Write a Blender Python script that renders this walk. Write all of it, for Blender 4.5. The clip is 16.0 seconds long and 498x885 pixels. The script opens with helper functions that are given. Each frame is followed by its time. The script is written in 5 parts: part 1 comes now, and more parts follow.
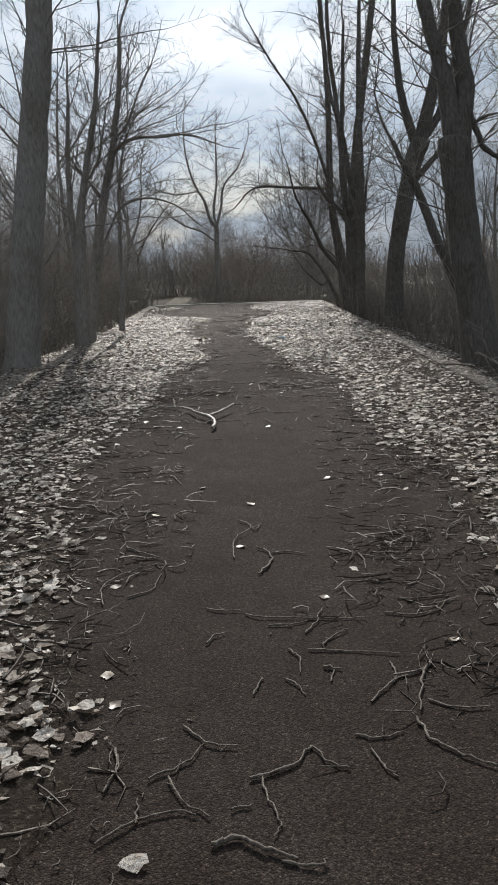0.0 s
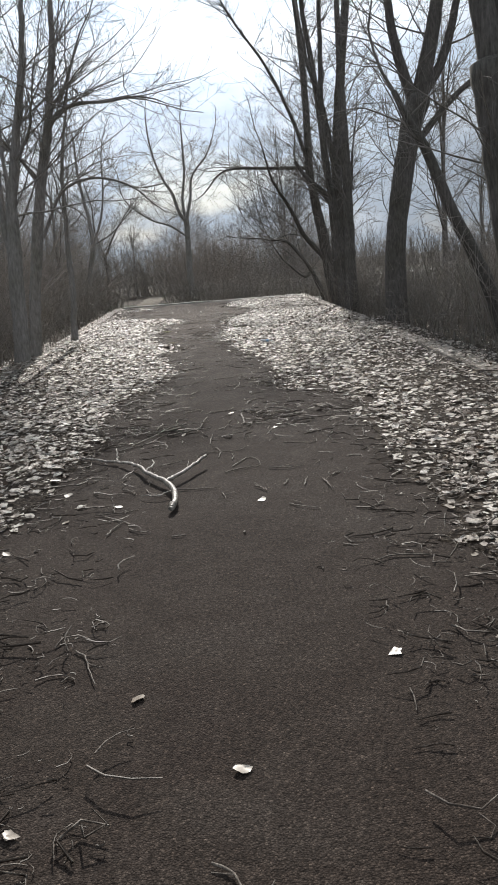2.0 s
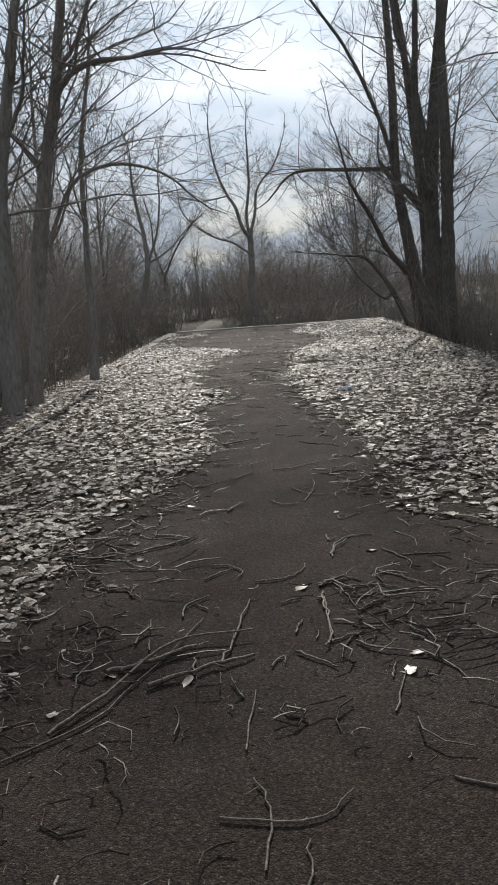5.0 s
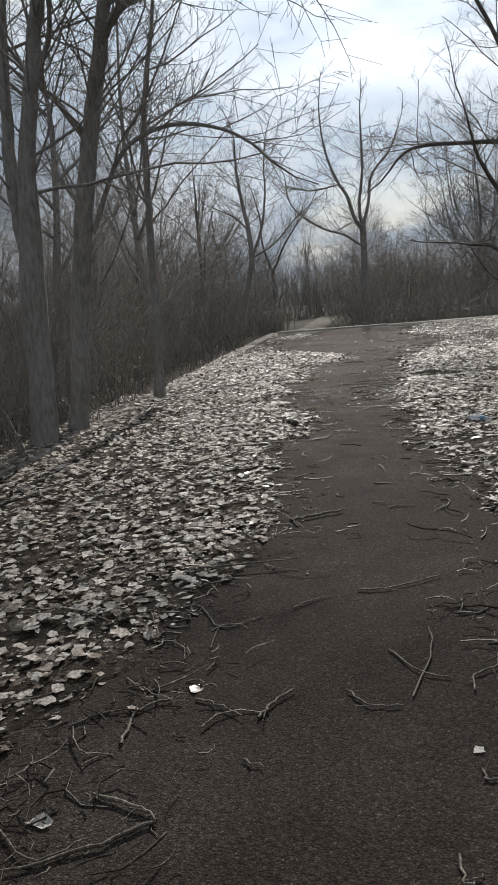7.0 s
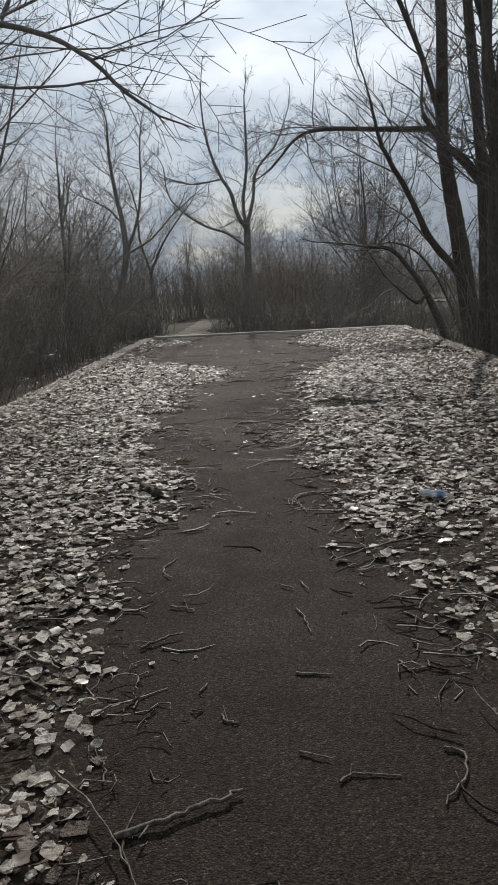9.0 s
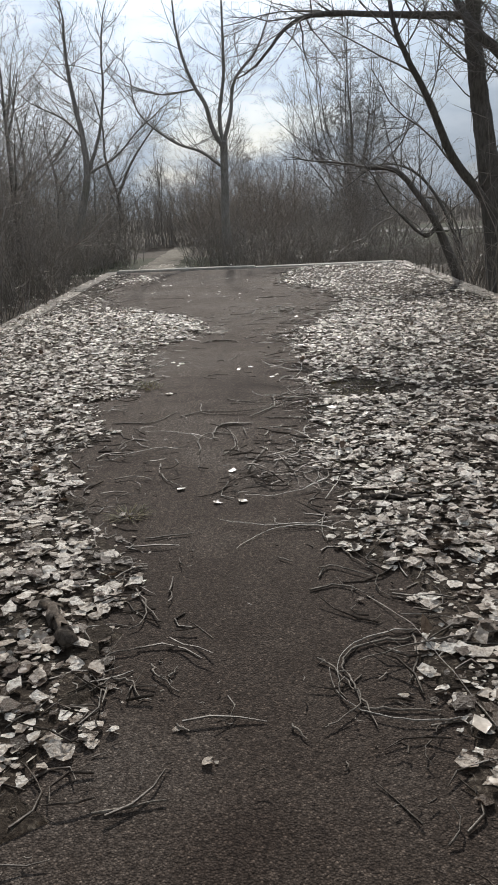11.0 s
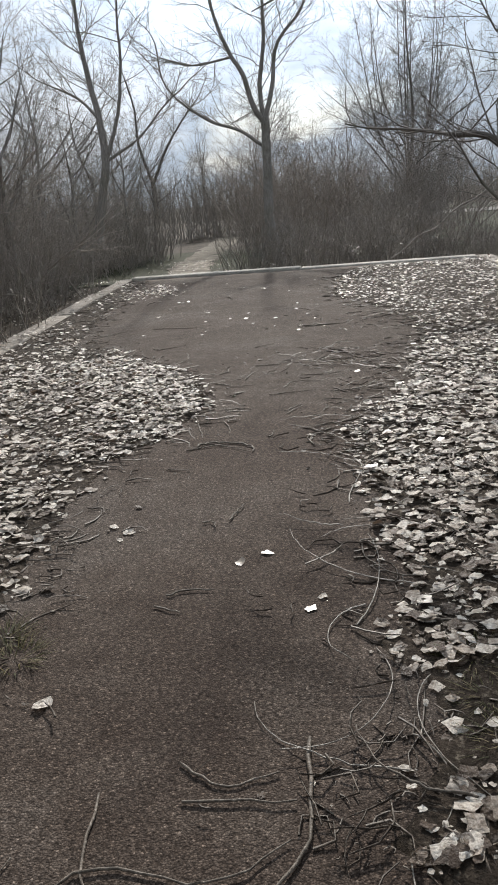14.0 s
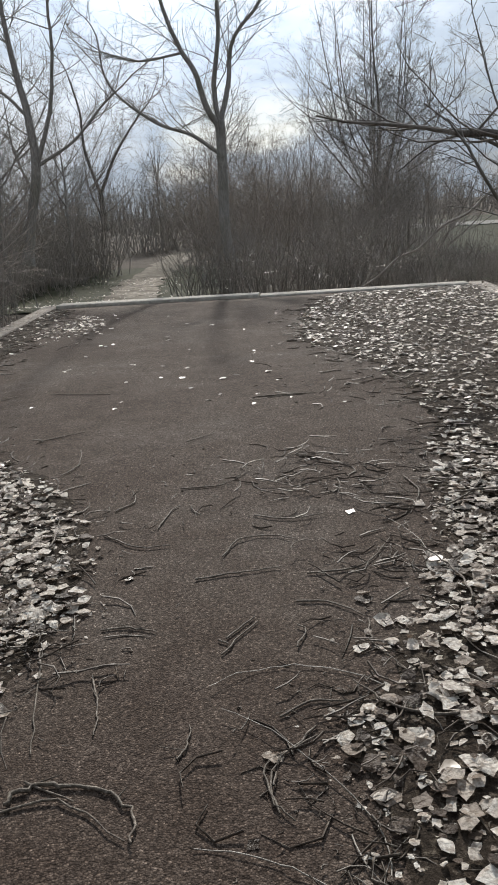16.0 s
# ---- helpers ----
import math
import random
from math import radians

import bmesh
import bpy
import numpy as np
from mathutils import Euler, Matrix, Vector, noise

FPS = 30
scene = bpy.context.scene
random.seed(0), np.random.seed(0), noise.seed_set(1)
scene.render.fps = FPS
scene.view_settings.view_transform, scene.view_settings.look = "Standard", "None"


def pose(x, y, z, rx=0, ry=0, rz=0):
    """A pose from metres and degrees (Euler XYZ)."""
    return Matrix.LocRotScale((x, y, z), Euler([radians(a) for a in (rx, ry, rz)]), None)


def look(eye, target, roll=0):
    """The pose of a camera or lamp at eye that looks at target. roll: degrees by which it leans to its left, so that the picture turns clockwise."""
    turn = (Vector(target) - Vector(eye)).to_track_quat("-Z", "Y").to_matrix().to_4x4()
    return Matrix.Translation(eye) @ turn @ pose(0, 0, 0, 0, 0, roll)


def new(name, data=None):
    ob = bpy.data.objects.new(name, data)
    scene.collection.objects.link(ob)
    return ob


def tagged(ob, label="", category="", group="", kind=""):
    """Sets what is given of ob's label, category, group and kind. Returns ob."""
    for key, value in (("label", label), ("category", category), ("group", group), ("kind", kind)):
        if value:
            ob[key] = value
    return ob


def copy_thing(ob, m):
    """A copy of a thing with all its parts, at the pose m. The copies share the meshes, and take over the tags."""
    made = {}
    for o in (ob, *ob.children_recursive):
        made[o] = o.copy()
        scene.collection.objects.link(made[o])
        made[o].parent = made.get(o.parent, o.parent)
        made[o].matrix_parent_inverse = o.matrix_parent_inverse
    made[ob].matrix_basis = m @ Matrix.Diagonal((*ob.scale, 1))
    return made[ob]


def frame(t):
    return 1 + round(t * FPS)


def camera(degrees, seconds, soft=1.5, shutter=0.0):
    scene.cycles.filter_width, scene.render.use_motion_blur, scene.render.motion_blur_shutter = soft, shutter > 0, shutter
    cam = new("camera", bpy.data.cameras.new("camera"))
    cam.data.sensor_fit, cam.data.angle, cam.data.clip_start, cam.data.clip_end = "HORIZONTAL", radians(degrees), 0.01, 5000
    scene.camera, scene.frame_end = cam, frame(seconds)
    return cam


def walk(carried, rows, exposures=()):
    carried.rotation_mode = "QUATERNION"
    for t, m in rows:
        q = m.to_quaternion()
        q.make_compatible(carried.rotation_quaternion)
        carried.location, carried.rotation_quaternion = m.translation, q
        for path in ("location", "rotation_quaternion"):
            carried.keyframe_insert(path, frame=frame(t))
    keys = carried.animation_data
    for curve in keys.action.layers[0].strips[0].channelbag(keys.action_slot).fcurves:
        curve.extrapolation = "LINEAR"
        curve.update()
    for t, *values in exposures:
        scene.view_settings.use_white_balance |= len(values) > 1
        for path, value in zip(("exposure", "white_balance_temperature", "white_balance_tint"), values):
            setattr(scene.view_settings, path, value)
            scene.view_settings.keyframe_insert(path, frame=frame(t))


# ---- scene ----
cam = camera(34.7, 16.0, soft=1.8)
EXPOSURES = [(0, -0.48), (1.0, -0.5), (1.5, -0.32), (2.0, -0.1), (2.5, -0.38), (3.0, -0.72), (3.5, -0.56), (6.0, -0.4), (6.5, -0.35), (7.0, -0.47), (7.5, -0.4), (8.0, -0.8), (8.5, -0.6), (9.2, -0.75), (11.3, -0.1), (12.0, -0.06), (12.5, 0.03), (13.0, 0.2), (13.5, 0.07), (14.5, 0.03), (15.0, -0.05), (15.5, -0.42), (16, -0.12)]
PATH = [
    (0, (0.145, -0.046, 1.523), (0.11, 1.909, 1.099), -2.1),
    (0.5, (0.121, 0.727, 1.5), (0.206, 2.679, 1.073), -2.3),
    (1, (0.161, 1.543, 1.446), (0.266, 3.495, 1.024), -5.0),
    (1.5, (0.13, 2.291, 1.425), (0.164, 4.247, 1.009), -4.0),
    (2, (0.136, 3.031, 1.396), (0.142, 4.984, 0.962), -4.6),
    (2.5, (0.079, 3.756, 1.377), (-0.03, 5.707, 0.953), -4.8),
    (3, (0.092, 4.504, 1.34), (-0.07, 6.457, 0.937), -7.9),
    (3.5, (0.07, 5.172, 1.349), (-0.111, 7.125, 0.957), -6.5),
    (3.7, (0.069, 5.449, 1.367), (-0.042, 7.408, 0.98), -6.2),
    (5.8, (0.135, 8.133, 1.36), (-0.036, 10.091, 0.988), -3.7),
    (6, (0.183, 8.366, 1.321), (0.009, 10.323, 0.948), -4.6),
    (6.5, (0.164, 9.038, 1.327), (-0.221, 10.967, 0.967), -5.0),
    (7, (0.112, 9.716, 1.344), (-0.315, 11.637, 0.985), -5.0),
    (7.5, (0.039, 10.41, 1.309), (-0.467, 12.312, 0.957), -7.0),
    (8, (0.014, 11.125, 1.333), (-0.168, 13.078, 0.943), -4.9),
    (8.5, (-0.092, 11.761, 1.33), (-0.364, 13.708, 0.963), -5.5),
    (9, (-0.176, 12.501, 1.349), (-0.308, 14.461, 0.972), -3.1),
    (9.2, (-0.17, 12.792, 1.293), (-0.271, 14.748, 0.884), -4.4),
    (11.3, (-0.429, 15.627, 1.426), (-0.5, 17.546, 0.868), -2.3),
    (11.5, (-0.4, 15.891, 1.442), (-0.473, 17.809, 0.879), -3.5),
    (12, (-0.372, 16.534, 1.473), (-0.306, 18.449, 0.899), -2.7),
    (12.5, (-0.294, 17.284, 1.442), (0.014, 19.174, 0.866), -2.4),
    (13, (-0.333, 17.951, 1.472), (-0.432, 19.867, 0.905), -4.6),
    (13.5, (-0.31, 18.727, 1.492), (-0.335, 20.638, 0.903), -2.3),
    (14, (-0.331, 19.497, 1.487), (-0.545, 21.400, 0.909), -4.5),
    (14.5, (-0.349, 20.243, 1.518), (-0.417, 22.153, 0.928), -2.5),
    (15, (-0.333, 20.978, 1.522), (-0.384, 22.890, 0.938), -4.4),
    (15.5, (-0.36, 21.788, 1.531), (-0.36, 23.703, 0.955), -0.1),
    (16, (-0.375, 22.546, 1.512), (-0.49, 24.463, 0.953), -3.7),
]
walk(cam, [(t, look(eye, target, roll)) for t, eye, target, roll in PATH], EXPOSURES)

# ---- sky and sun ----
SUN_AZ, SUN_EL = radians(2.5), radians(30.0)      # azimuth left of the walk's heading, elevation
sun_dir = Vector((-math.sin(SUN_AZ) * math.cos(SUN_EL), math.cos(SUN_AZ) * math.cos(SUN_EL), math.sin(SUN_EL)))
sun_data = bpy.data.lights.new("sun", "SUN")
sun_data.energy, sun_data.angle, sun_data.color = 4.5, radians(0.9), (1.0, 0.95, 0.88)
sun = new("sun", sun_data)
sun.matrix_world = look((0, 60, 60), Vector((0, 60, 60)) - sun_dir)

world = bpy.data.worlds.new("sky")
scene.world = world
world.use_nodes = True
wn, wl = world.node_tree.nodes, world.node_tree.links
wn.clear()
w_out, w_bg = wn.new("ShaderNodeOutputWorld"), wn.new("ShaderNodeBackground")
w_sky = wn.new("ShaderNodeTexSky")
w_sky.sky_type, w_sky.sun_disc = "NISHITA", False
w_sky.sun_elevation, w_sky.sun_rotation = SUN_EL, -SUN_AZ
w_dim = wn.new("ShaderNodeVectorMath")
w_dim.operation = "SCALE"
w_dim.inputs["Scale"].default_value = 0.11
wl.new(w_sky.outputs[0], w_dim.inputs[0])
w_co = wn.new("ShaderNodeTexCoord")
w_map = wn.new("ShaderNodeMapping")
w_map.inputs["Scale"].default_value = (1.0, 1.0, 2.6)
wl.new(w_co.outputs["Generated"], w_map.inputs["Vector"])
w_n = wn.new("ShaderNodeTexNoise")
w_n.inputs["Scale"].default_value, w_n.inputs["Detail"].default_value, w_n.inputs["Roughness"].default_value = 2.6, 7, 0.55
wl.new(w_map.outputs[0], w_n.inputs["Vector"])
w_r = wn.new("ShaderNodeValToRGB")                 # cloud shade: grey-blue bellies to white tops
w_r.color_ramp.elements[0].position, w_r.color_ramp.elements[0].color = 0.36, (0.25, 0.32, 0.41, 1)
w_r.color_ramp.elements[1].position, w_r.color_ramp.elements[1].color = 0.64, (0.64, 0.68, 0.73, 1)
wl.new(w_n.outputs["Fac"], w_r.inputs["Fac"])
w_m = wn.new("ShaderNodeMapRange")                 # cloud cover: thick, a few thin places
w_m.inputs["From Min"].default_value, w_m.inputs["From Max"].default_value = 0.30, 0.45
w_m.inputs["To Min"].default_value = 0.62
wl.new(w_n.outputs["Fac"], w_m.inputs["Value"])
w_mix = wn.new("ShaderNodeMix")
w_mix.data_type = "RGBA"
wl.new(w_m.outputs[0], w_mix.inputs["Factor"])
wl.new(w_dim.outputs[0], w_mix.inputs["A"])
wl.new(w_r.outputs[0], w_mix.inputs["B"])
w_dot = wn.new("ShaderNodeVectorMath")             # thin cloud glows round the sun
w_dot.operation = "DOT_PRODUCT"
w_dot.inputs[1].default_value = sun_dir
wl.new(w_co.outputs["Generated"], w_dot.inputs[0])
w_g = wn.new("ShaderNodeMapRange")
w_g.interpolation_type = "SMOOTHSTEP"
w_g.inputs["From Min"].default_value, w_g.inputs["From Max"].default_value = 0.84, 1.0
w_g.inputs["To Min"].default_value, w_g.inputs["To Max"].default_value = 1.0, 2.8
wl.new(w_dot.outputs["Value"], w_g.inputs["Value"])
w_mul = wn.new("ShaderNodeVectorMath")
w_mul.operation = "SCALE"
wl.new(w_mix.outputs["Result"], w_mul.inputs[0])
wl.new(w_g.outputs[0], w_mul.inputs["Scale"])
wl.new(w_mul.outputs[0], w_bg.inputs["Color"])
wl.new(w_bg.outputs[0], w_out.inputs[0])


# ---- materials ----
def material(name, rough=0.8, spec=0.4):
    m = bpy.data.materials.new(name)
    m.use_nodes = True
    b = m.node_tree.nodes["Principled BSDF"]
    b.inputs["Roughness"].default_value = rough
    b.inputs["Specular IOR Level"].default_value = spec
    return m, m.node_tree.nodes, m.node_tree.links, b


def noise_node(n, l, scale, detail=4, rough=0.55, stretch=None):
    co = n.new("ShaderNodeTexCoord")
    t = n.new("ShaderNodeTexNoise")
    t.inputs["Scale"].default_value, t.inputs["Detail"].default_value, t.inputs["Roughness"].default_value = scale, detail, rough
    if stretch:
        mp = n.new("ShaderNodeMapping")
        mp.inputs["Scale"].default_value = stretch
        l.new(co.outputs["Object"], mp.inputs["Vector"])
        l.new(mp.outputs[0], t.inputs["Vector"])
    else:
        l.new(co.outputs["Object"], t.inputs["Vector"])
    return t


def ramp(n, l, source, *stops):
    r = n.new("ShaderNodeValToRGB")
    while len(r.color_ramp.elements) < len(stops):
        r.color_ramp.elements.new(0.5)
    for e, (pos, col) in zip(r.color_ramp.elements, stops):
        e.position, e.color = pos, (*col, 1)
    l.new(source, r.inputs["Fac"])
    return r


def mixed(n, l, fac, a, b, blend="MIX"):
    m = n.new("ShaderNodeMix")
    m.data_type, m.blend_type = "RGBA", blend
    if hasattr(fac, "links"):
        l.new(fac, m.inputs["Factor"])
    else:
        m.inputs["Factor"].default_value = fac
    for key, src in (("A", a), ("B", b)):
        if hasattr(src, "links"):
            l.new(src, m.inputs[key])
        else:
            m.inputs[key].default_value = (*src, 1)
    return m.outputs["Result"]


def bump(n, l, b, height, strength, distance):
    k = n.new("ShaderNodeBump")
    k.inputs["Strength"].default_value, k.inputs["Distance"].default_value = strength, distance
    l.new(height, k.inputs["Height"])
    l.new(k.outputs[0], b.inputs["Normal"])


def bark_material(name, dark, light, scale):
    m, n, l, b = material(name, 0.9, 0.2)
    f = noise_node(n, l, scale, 6, 0.65, (1, 1, 0.24))
    g = noise_node(n, l, 1.3, 3)
    base = ramp(n, l, f.outputs["Fac"], (0.3, dark), (0.7, light)).outputs[0]
    moss = ramp(n, l, g.outputs["Fac"], (0.45, (1, 1, 1)), (0.7, (0.72, 0.74, 0.66))).outputs[0]
    l.new(mixed(n, l, 1.0, base, moss, "MULTIPLY"), b.inputs["Base Color"])
    bump(n, l, b, f.outputs["Fac"], 0.9, 0.02)
    return m


def stone_cells(n, l, scale):
    """Chippings pressed into tar: one cell a stone."""
    co = n.new("ShaderNodeTexCoord")
    v = n.new("ShaderNodeTexVoronoi")
    v.inputs["Scale"].default_value = scale
    l.new(co.outputs["Object"], v.inputs["Vector"])
    sep = n.new("ShaderNodeSeparateColor")
    l.new(v.outputs["Color"], sep.inputs[0])
    return v.outputs["Distance"], sep.outputs[0]


def asphalt_material():
    """Worn chip-and-tar surface: darker and browner near the start, paler further on."""
    m, n, l, b = material("asphalt", 0.93, 0.14)
    co = n.new("ShaderNodeTexCoord")
    gap, tone = stone_cells(n, l, 150)
    small_gap, small_tone = stone_cells(n, l, 330)
    clot = noise_node(n, l, 58, 3, 0.7)
    mid = noise_node(n, l, 5, 6, 0.65)
    broad = noise_node(n, l, 0.8, 5, 0.62)
    stone = ramp(n, l, tone, (0.0, (0.046, 0.0415, 0.038)), (0.6, (0.076, 0.069, 0.064)), (0.92, (0.104, 0.096, 0.089)), (1.0, (0.20, 0.186, 0.172))).outputs[0]
    sand = ramp(n, l, small_tone, (0.0, (0.60, 0.58, 0.56)), (0.8, (1.15, 1.13, 1.10)), (1.0, (1.7, 1.66, 1.6))).outputs[0]
    tar = ramp(n, l, gap, (0.35, (1.0, 1.0, 1.0)), (0.8, (0.55, 0.52, 0.50))).outputs[0]
    pits = ramp(n, l, clot.outputs["Fac"], (0.38, (0.58, 0.56, 0.55)), (0.50, (1.0, 1.0, 1.0)), (0.64, (1.32, 1.31, 1.30))).outputs[0]
    dirt = ramp(n, l, mid.outputs["Fac"], (0.36, (0.83, 0.77, 0.735)), (0.64, (1.10, 1.07, 1.05))).outputs[0]
    stain = ramp(n, l, broad.outputs["Fac"], (0.36, (0.85, 0.785, 0.75)), (0.50, (0.99, 0.945, 0.915)), (0.66, (1.19, 1.20, 1.21))).outputs[0]
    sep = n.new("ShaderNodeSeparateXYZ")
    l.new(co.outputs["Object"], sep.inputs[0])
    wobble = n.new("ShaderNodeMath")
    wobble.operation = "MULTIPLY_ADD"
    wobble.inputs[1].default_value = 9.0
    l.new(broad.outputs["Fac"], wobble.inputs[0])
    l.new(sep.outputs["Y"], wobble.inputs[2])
    # dry runs 0 to 1 along y, its border shifted by noise
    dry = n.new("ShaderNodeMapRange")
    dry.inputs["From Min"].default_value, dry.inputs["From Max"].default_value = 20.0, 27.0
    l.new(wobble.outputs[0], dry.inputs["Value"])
    # darker brown multiplier before that border, paler one beyond it
    along_tint = mixed(n, l, dry.outputs[0], (0.69, 0.642, 0.612), (1.46, 1.415, 1.38))
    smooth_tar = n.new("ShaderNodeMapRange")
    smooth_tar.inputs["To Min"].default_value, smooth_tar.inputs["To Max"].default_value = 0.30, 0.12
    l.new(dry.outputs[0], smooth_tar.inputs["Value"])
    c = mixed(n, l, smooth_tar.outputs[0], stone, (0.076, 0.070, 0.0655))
    for other in (sand, tar, pits, dirt, stain, along_tint):
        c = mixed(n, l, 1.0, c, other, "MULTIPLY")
    l.new(c, b.inputs["Base Color"])
    relief = mixed(n, l, 0.35, ramp(n, l, gap, (0.1, (1, 1, 1)), (0.8, (0, 0, 0))).outputs[0], mid.outputs["Fac"])
    bump(n, l, b, relief, 0.75, 0.005)
    return m


def leaf_material(name, stops, gloss, thin=0.22):
    """A dry blade: papery, veined, and letting some light through."""
    m, n, l, b = material(name, gloss, 0.4)
    geo = n.new("ShaderNodeNewGeometry")
    f = noise_node(n, l, 60, 3)
    tone = ramp(n, l, geo.outputs["Random Per Island"], *stops).outputs[0]
    vein = ramp(n, l, f.outputs["Fac"], (0.36, (0.58, 0.52, 0.465)), (0.56, (1.06, 1.05, 1.03))).outputs[0]
    c = mixed(n, l, 1.0, tone, vein, "MULTIPLY")
    l.new(c, b.inputs["Base Color"])
    w = noise_node(n, l, 75, 4, 0.65)
    bump(n, l, b, w.outputs["Fac"], 1.0, 0.014)
    glow = n.new("ShaderNodeBsdfTranslucent")
    l.new(c, glow.inputs["Color"])
    both = n.new("ShaderNodeMixShader")
    both.inputs[0].default_value = thin
    l.new(b.outputs[0], both.inputs[1])
    l.new(glow.outputs[0], both.inputs[2])
    l.new(both.outputs[0], n["Material Output"].inputs["Surface"])
    return m


def soil_material(name, a, b_, c, scale, relief=0.04):
    m, n, l, b = material(name, 0.95, 0.15)
    f = noise_node(n, l, scale, 6, 0.7)
    g = noise_node(n, l, scale * 0.06, 4, 0.6)
    fine = ramp(n, l, f.outputs["Fac"], (0.34, a), (0.55, b_), (0.72, c)).outputs[0]
    wide = ramp(n, l, g.outputs["Fac"], (0.35, (0.7, 0.7, 0.66)), (0.65, (1.1, 1.08, 1.05))).outputs[0]
    l.new(mixed(n, l, 1.0, fine, wide, "MULTIPLY"), b.inputs["Base Color"])
    bump(n, l, b, f.outputs["Fac"], 0.8, relief)
    return m


BARK_DARK = bark_material("dark_bark", (0.085, 0.077, 0.070), (0.215, 0.198, 0.182), 34)
BARK_GREY = bark_material("grey_bark", (0.19, 0.177, 0.164), (0.40, 0.378, 0.356), 32)
TWIG_DARK = bark_material("twig_bark", (0.15, 0.136, 0.124), (0.32, 0.298, 0.276), 8)
BRUSH = bark_material("brush_bark", (0.20, 0.174, 0.154), (0.42, 0.382, 0.348), 5)
THICKET = bark_material("thicket_bark", (0.275, 0.236, 0.212), (0.51, 0.455, 0.415), 5)
BARE_TWIG = soil_material("pale_twig", (0.13, 0.11, 0.095), (0.28, 0.25, 0.22), (0.46, 0.42, 0.38), 25, 0.004)
BARE_TWIG.node_tree.nodes["Principled BSDF"].inputs["Roughness"].default_value = 0.45
BARE_TWIG.node_tree.nodes["Principled BSDF"].inputs["Specular IOR Level"].default_value = 0.5
STICK = soil_material("stick_bark", (0.055, 0.043, 0.034), (0.16, 0.132, 0.108), (0.46, 0.41, 0.36), 60, 0.004)
STICK.node_tree.nodes["Principled BSDF"].inputs["Roughness"].default_value = 0.6
STICK.node_tree.nodes["Principled BSDF"].inputs["Specular IOR Level"].default_value = 0.3
LOG = soil_material("rotten_bark", (0.04, 0.033, 0.027), (0.11, 0.092, 0.078), (0.26, 0.225, 0.195), 45, 0.006)
BARE_WOOD = soil_material("weathered_wood", (0.085, 0.07, 0.058), (0.33, 0.295, 0.258), (0.66, 0.62, 0.57), 34, 0.008)
BARE_WOOD.node_tree.nodes["Principled BSDF"].inputs["Roughness"].default_value = 0.45
BARE_WOOD.node_tree.nodes["Principled BSDF"].inputs["Specular IOR Level"].default_value = 0.5
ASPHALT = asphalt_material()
DEBRIS = soil_material("twig_debris", (0.03, 0.022, 0.017), (0.092, 0.071, 0.056), (0.36, 0.315, 0.27), 30, 0.004)
DEBRIS.node_tree.nodes["Principled BSDF"].inputs["Roughness"].default_value = 0.5
DEBRIS.node_tree.nodes["Principled BSDF"].inputs["Specular IOR Level"].default_value = 0.25
LEAF = leaf_material("dry_leaf", [(0.0, (0.06, 0.042, 0.030)), (0.28, (0.15, 0.108, 0.080)), (0.40, (0.50, 0.432, 0.370)), (0.70, (0.79, 0.73, 0.66)), (1.0, (0.90, 0.86, 0.80))], 0.42)
BROWN_LEAF = leaf_material("brown_leaf", [(0.0, (0.045, 0.030, 0.021)), (0.6, (0.12, 0.082, 0.058)), (1.0, (0.26, 0.205, 0.16))], 0.6)
SOIL = soil_material("leafy_soil", (0.03, 0.024, 0.019), (0.085, 0.068, 0.053), (0.20, 0.168, 0.135), 14)
GRASS = leaf_material("green_grass", [(0.0, (0.075, 0.08, 0.034)), (0.5, (0.14, 0.135, 0.058)), (1.0, (0.36, 0.30, 0.18))], 0.6, 0.45)
MOULD = soil_material("leaf_mould", (0.022, 0.017, 0.013), (0.065, 0.050, 0.039), (0.30, 0.26, 0.215), 42)
PALE_KERB = soil_material("pale_concrete", (0.42, 0.39, 0.36), (0.62, 0.59, 0.55), (0.74, 0.71, 0.67), 14)
SAND = soil_material("sandy_trail", (0.085, 0.073, 0.058), (0.21, 0.185, 0.152), (0.47, 0.435, 0.385), 2.4)
MEADOW = soil_material("meadow_grass", (0.020, 0.023, 0.011), (0.040, 0.044, 0.020), (0.080, 0.078, 0.042), 3)
PALE_ROAD = soil_material("pale_road", (0.22, 0.21, 0.20), (0.31, 0.30, 0.29), (0.38, 0.37, 0.36), 2)
CONCRETE = soil_material("kerb_concrete", (0.25, 0.225, 0.20), (0.44, 0.40, 0.365), (0.58, 0.54, 0.50), 18)


def plain(name, colour, rough=0.5, spec=0.5):
    m, n, l, b = material(name, rough, spec)
    f = noise_node(n, l, 30, 3)
    c = ramp(n, l, f.outputs["Fac"], (0.3, tuple(v * 0.8 for v in colour)), (0.7, colour)).outputs[0]
    l.new(c, b.inputs["Base Color"])
    return m


# ---- building helpers ----
def mesh_of(name, verts, faces, mat, smooth=True):
    me = bpy.data.meshes.new(name)
    me.from_pydata(verts, [], faces)
    if smooth:
        me.polygons.foreach_set("use_smooth", [True] * len(me.polygons))
    me.materials.append(mat)
    me.update()
    return me


def child(name, me, parent, label=""):
    ob = new(name, me)
    ob.parent = parent
    return tagged(ob, label)


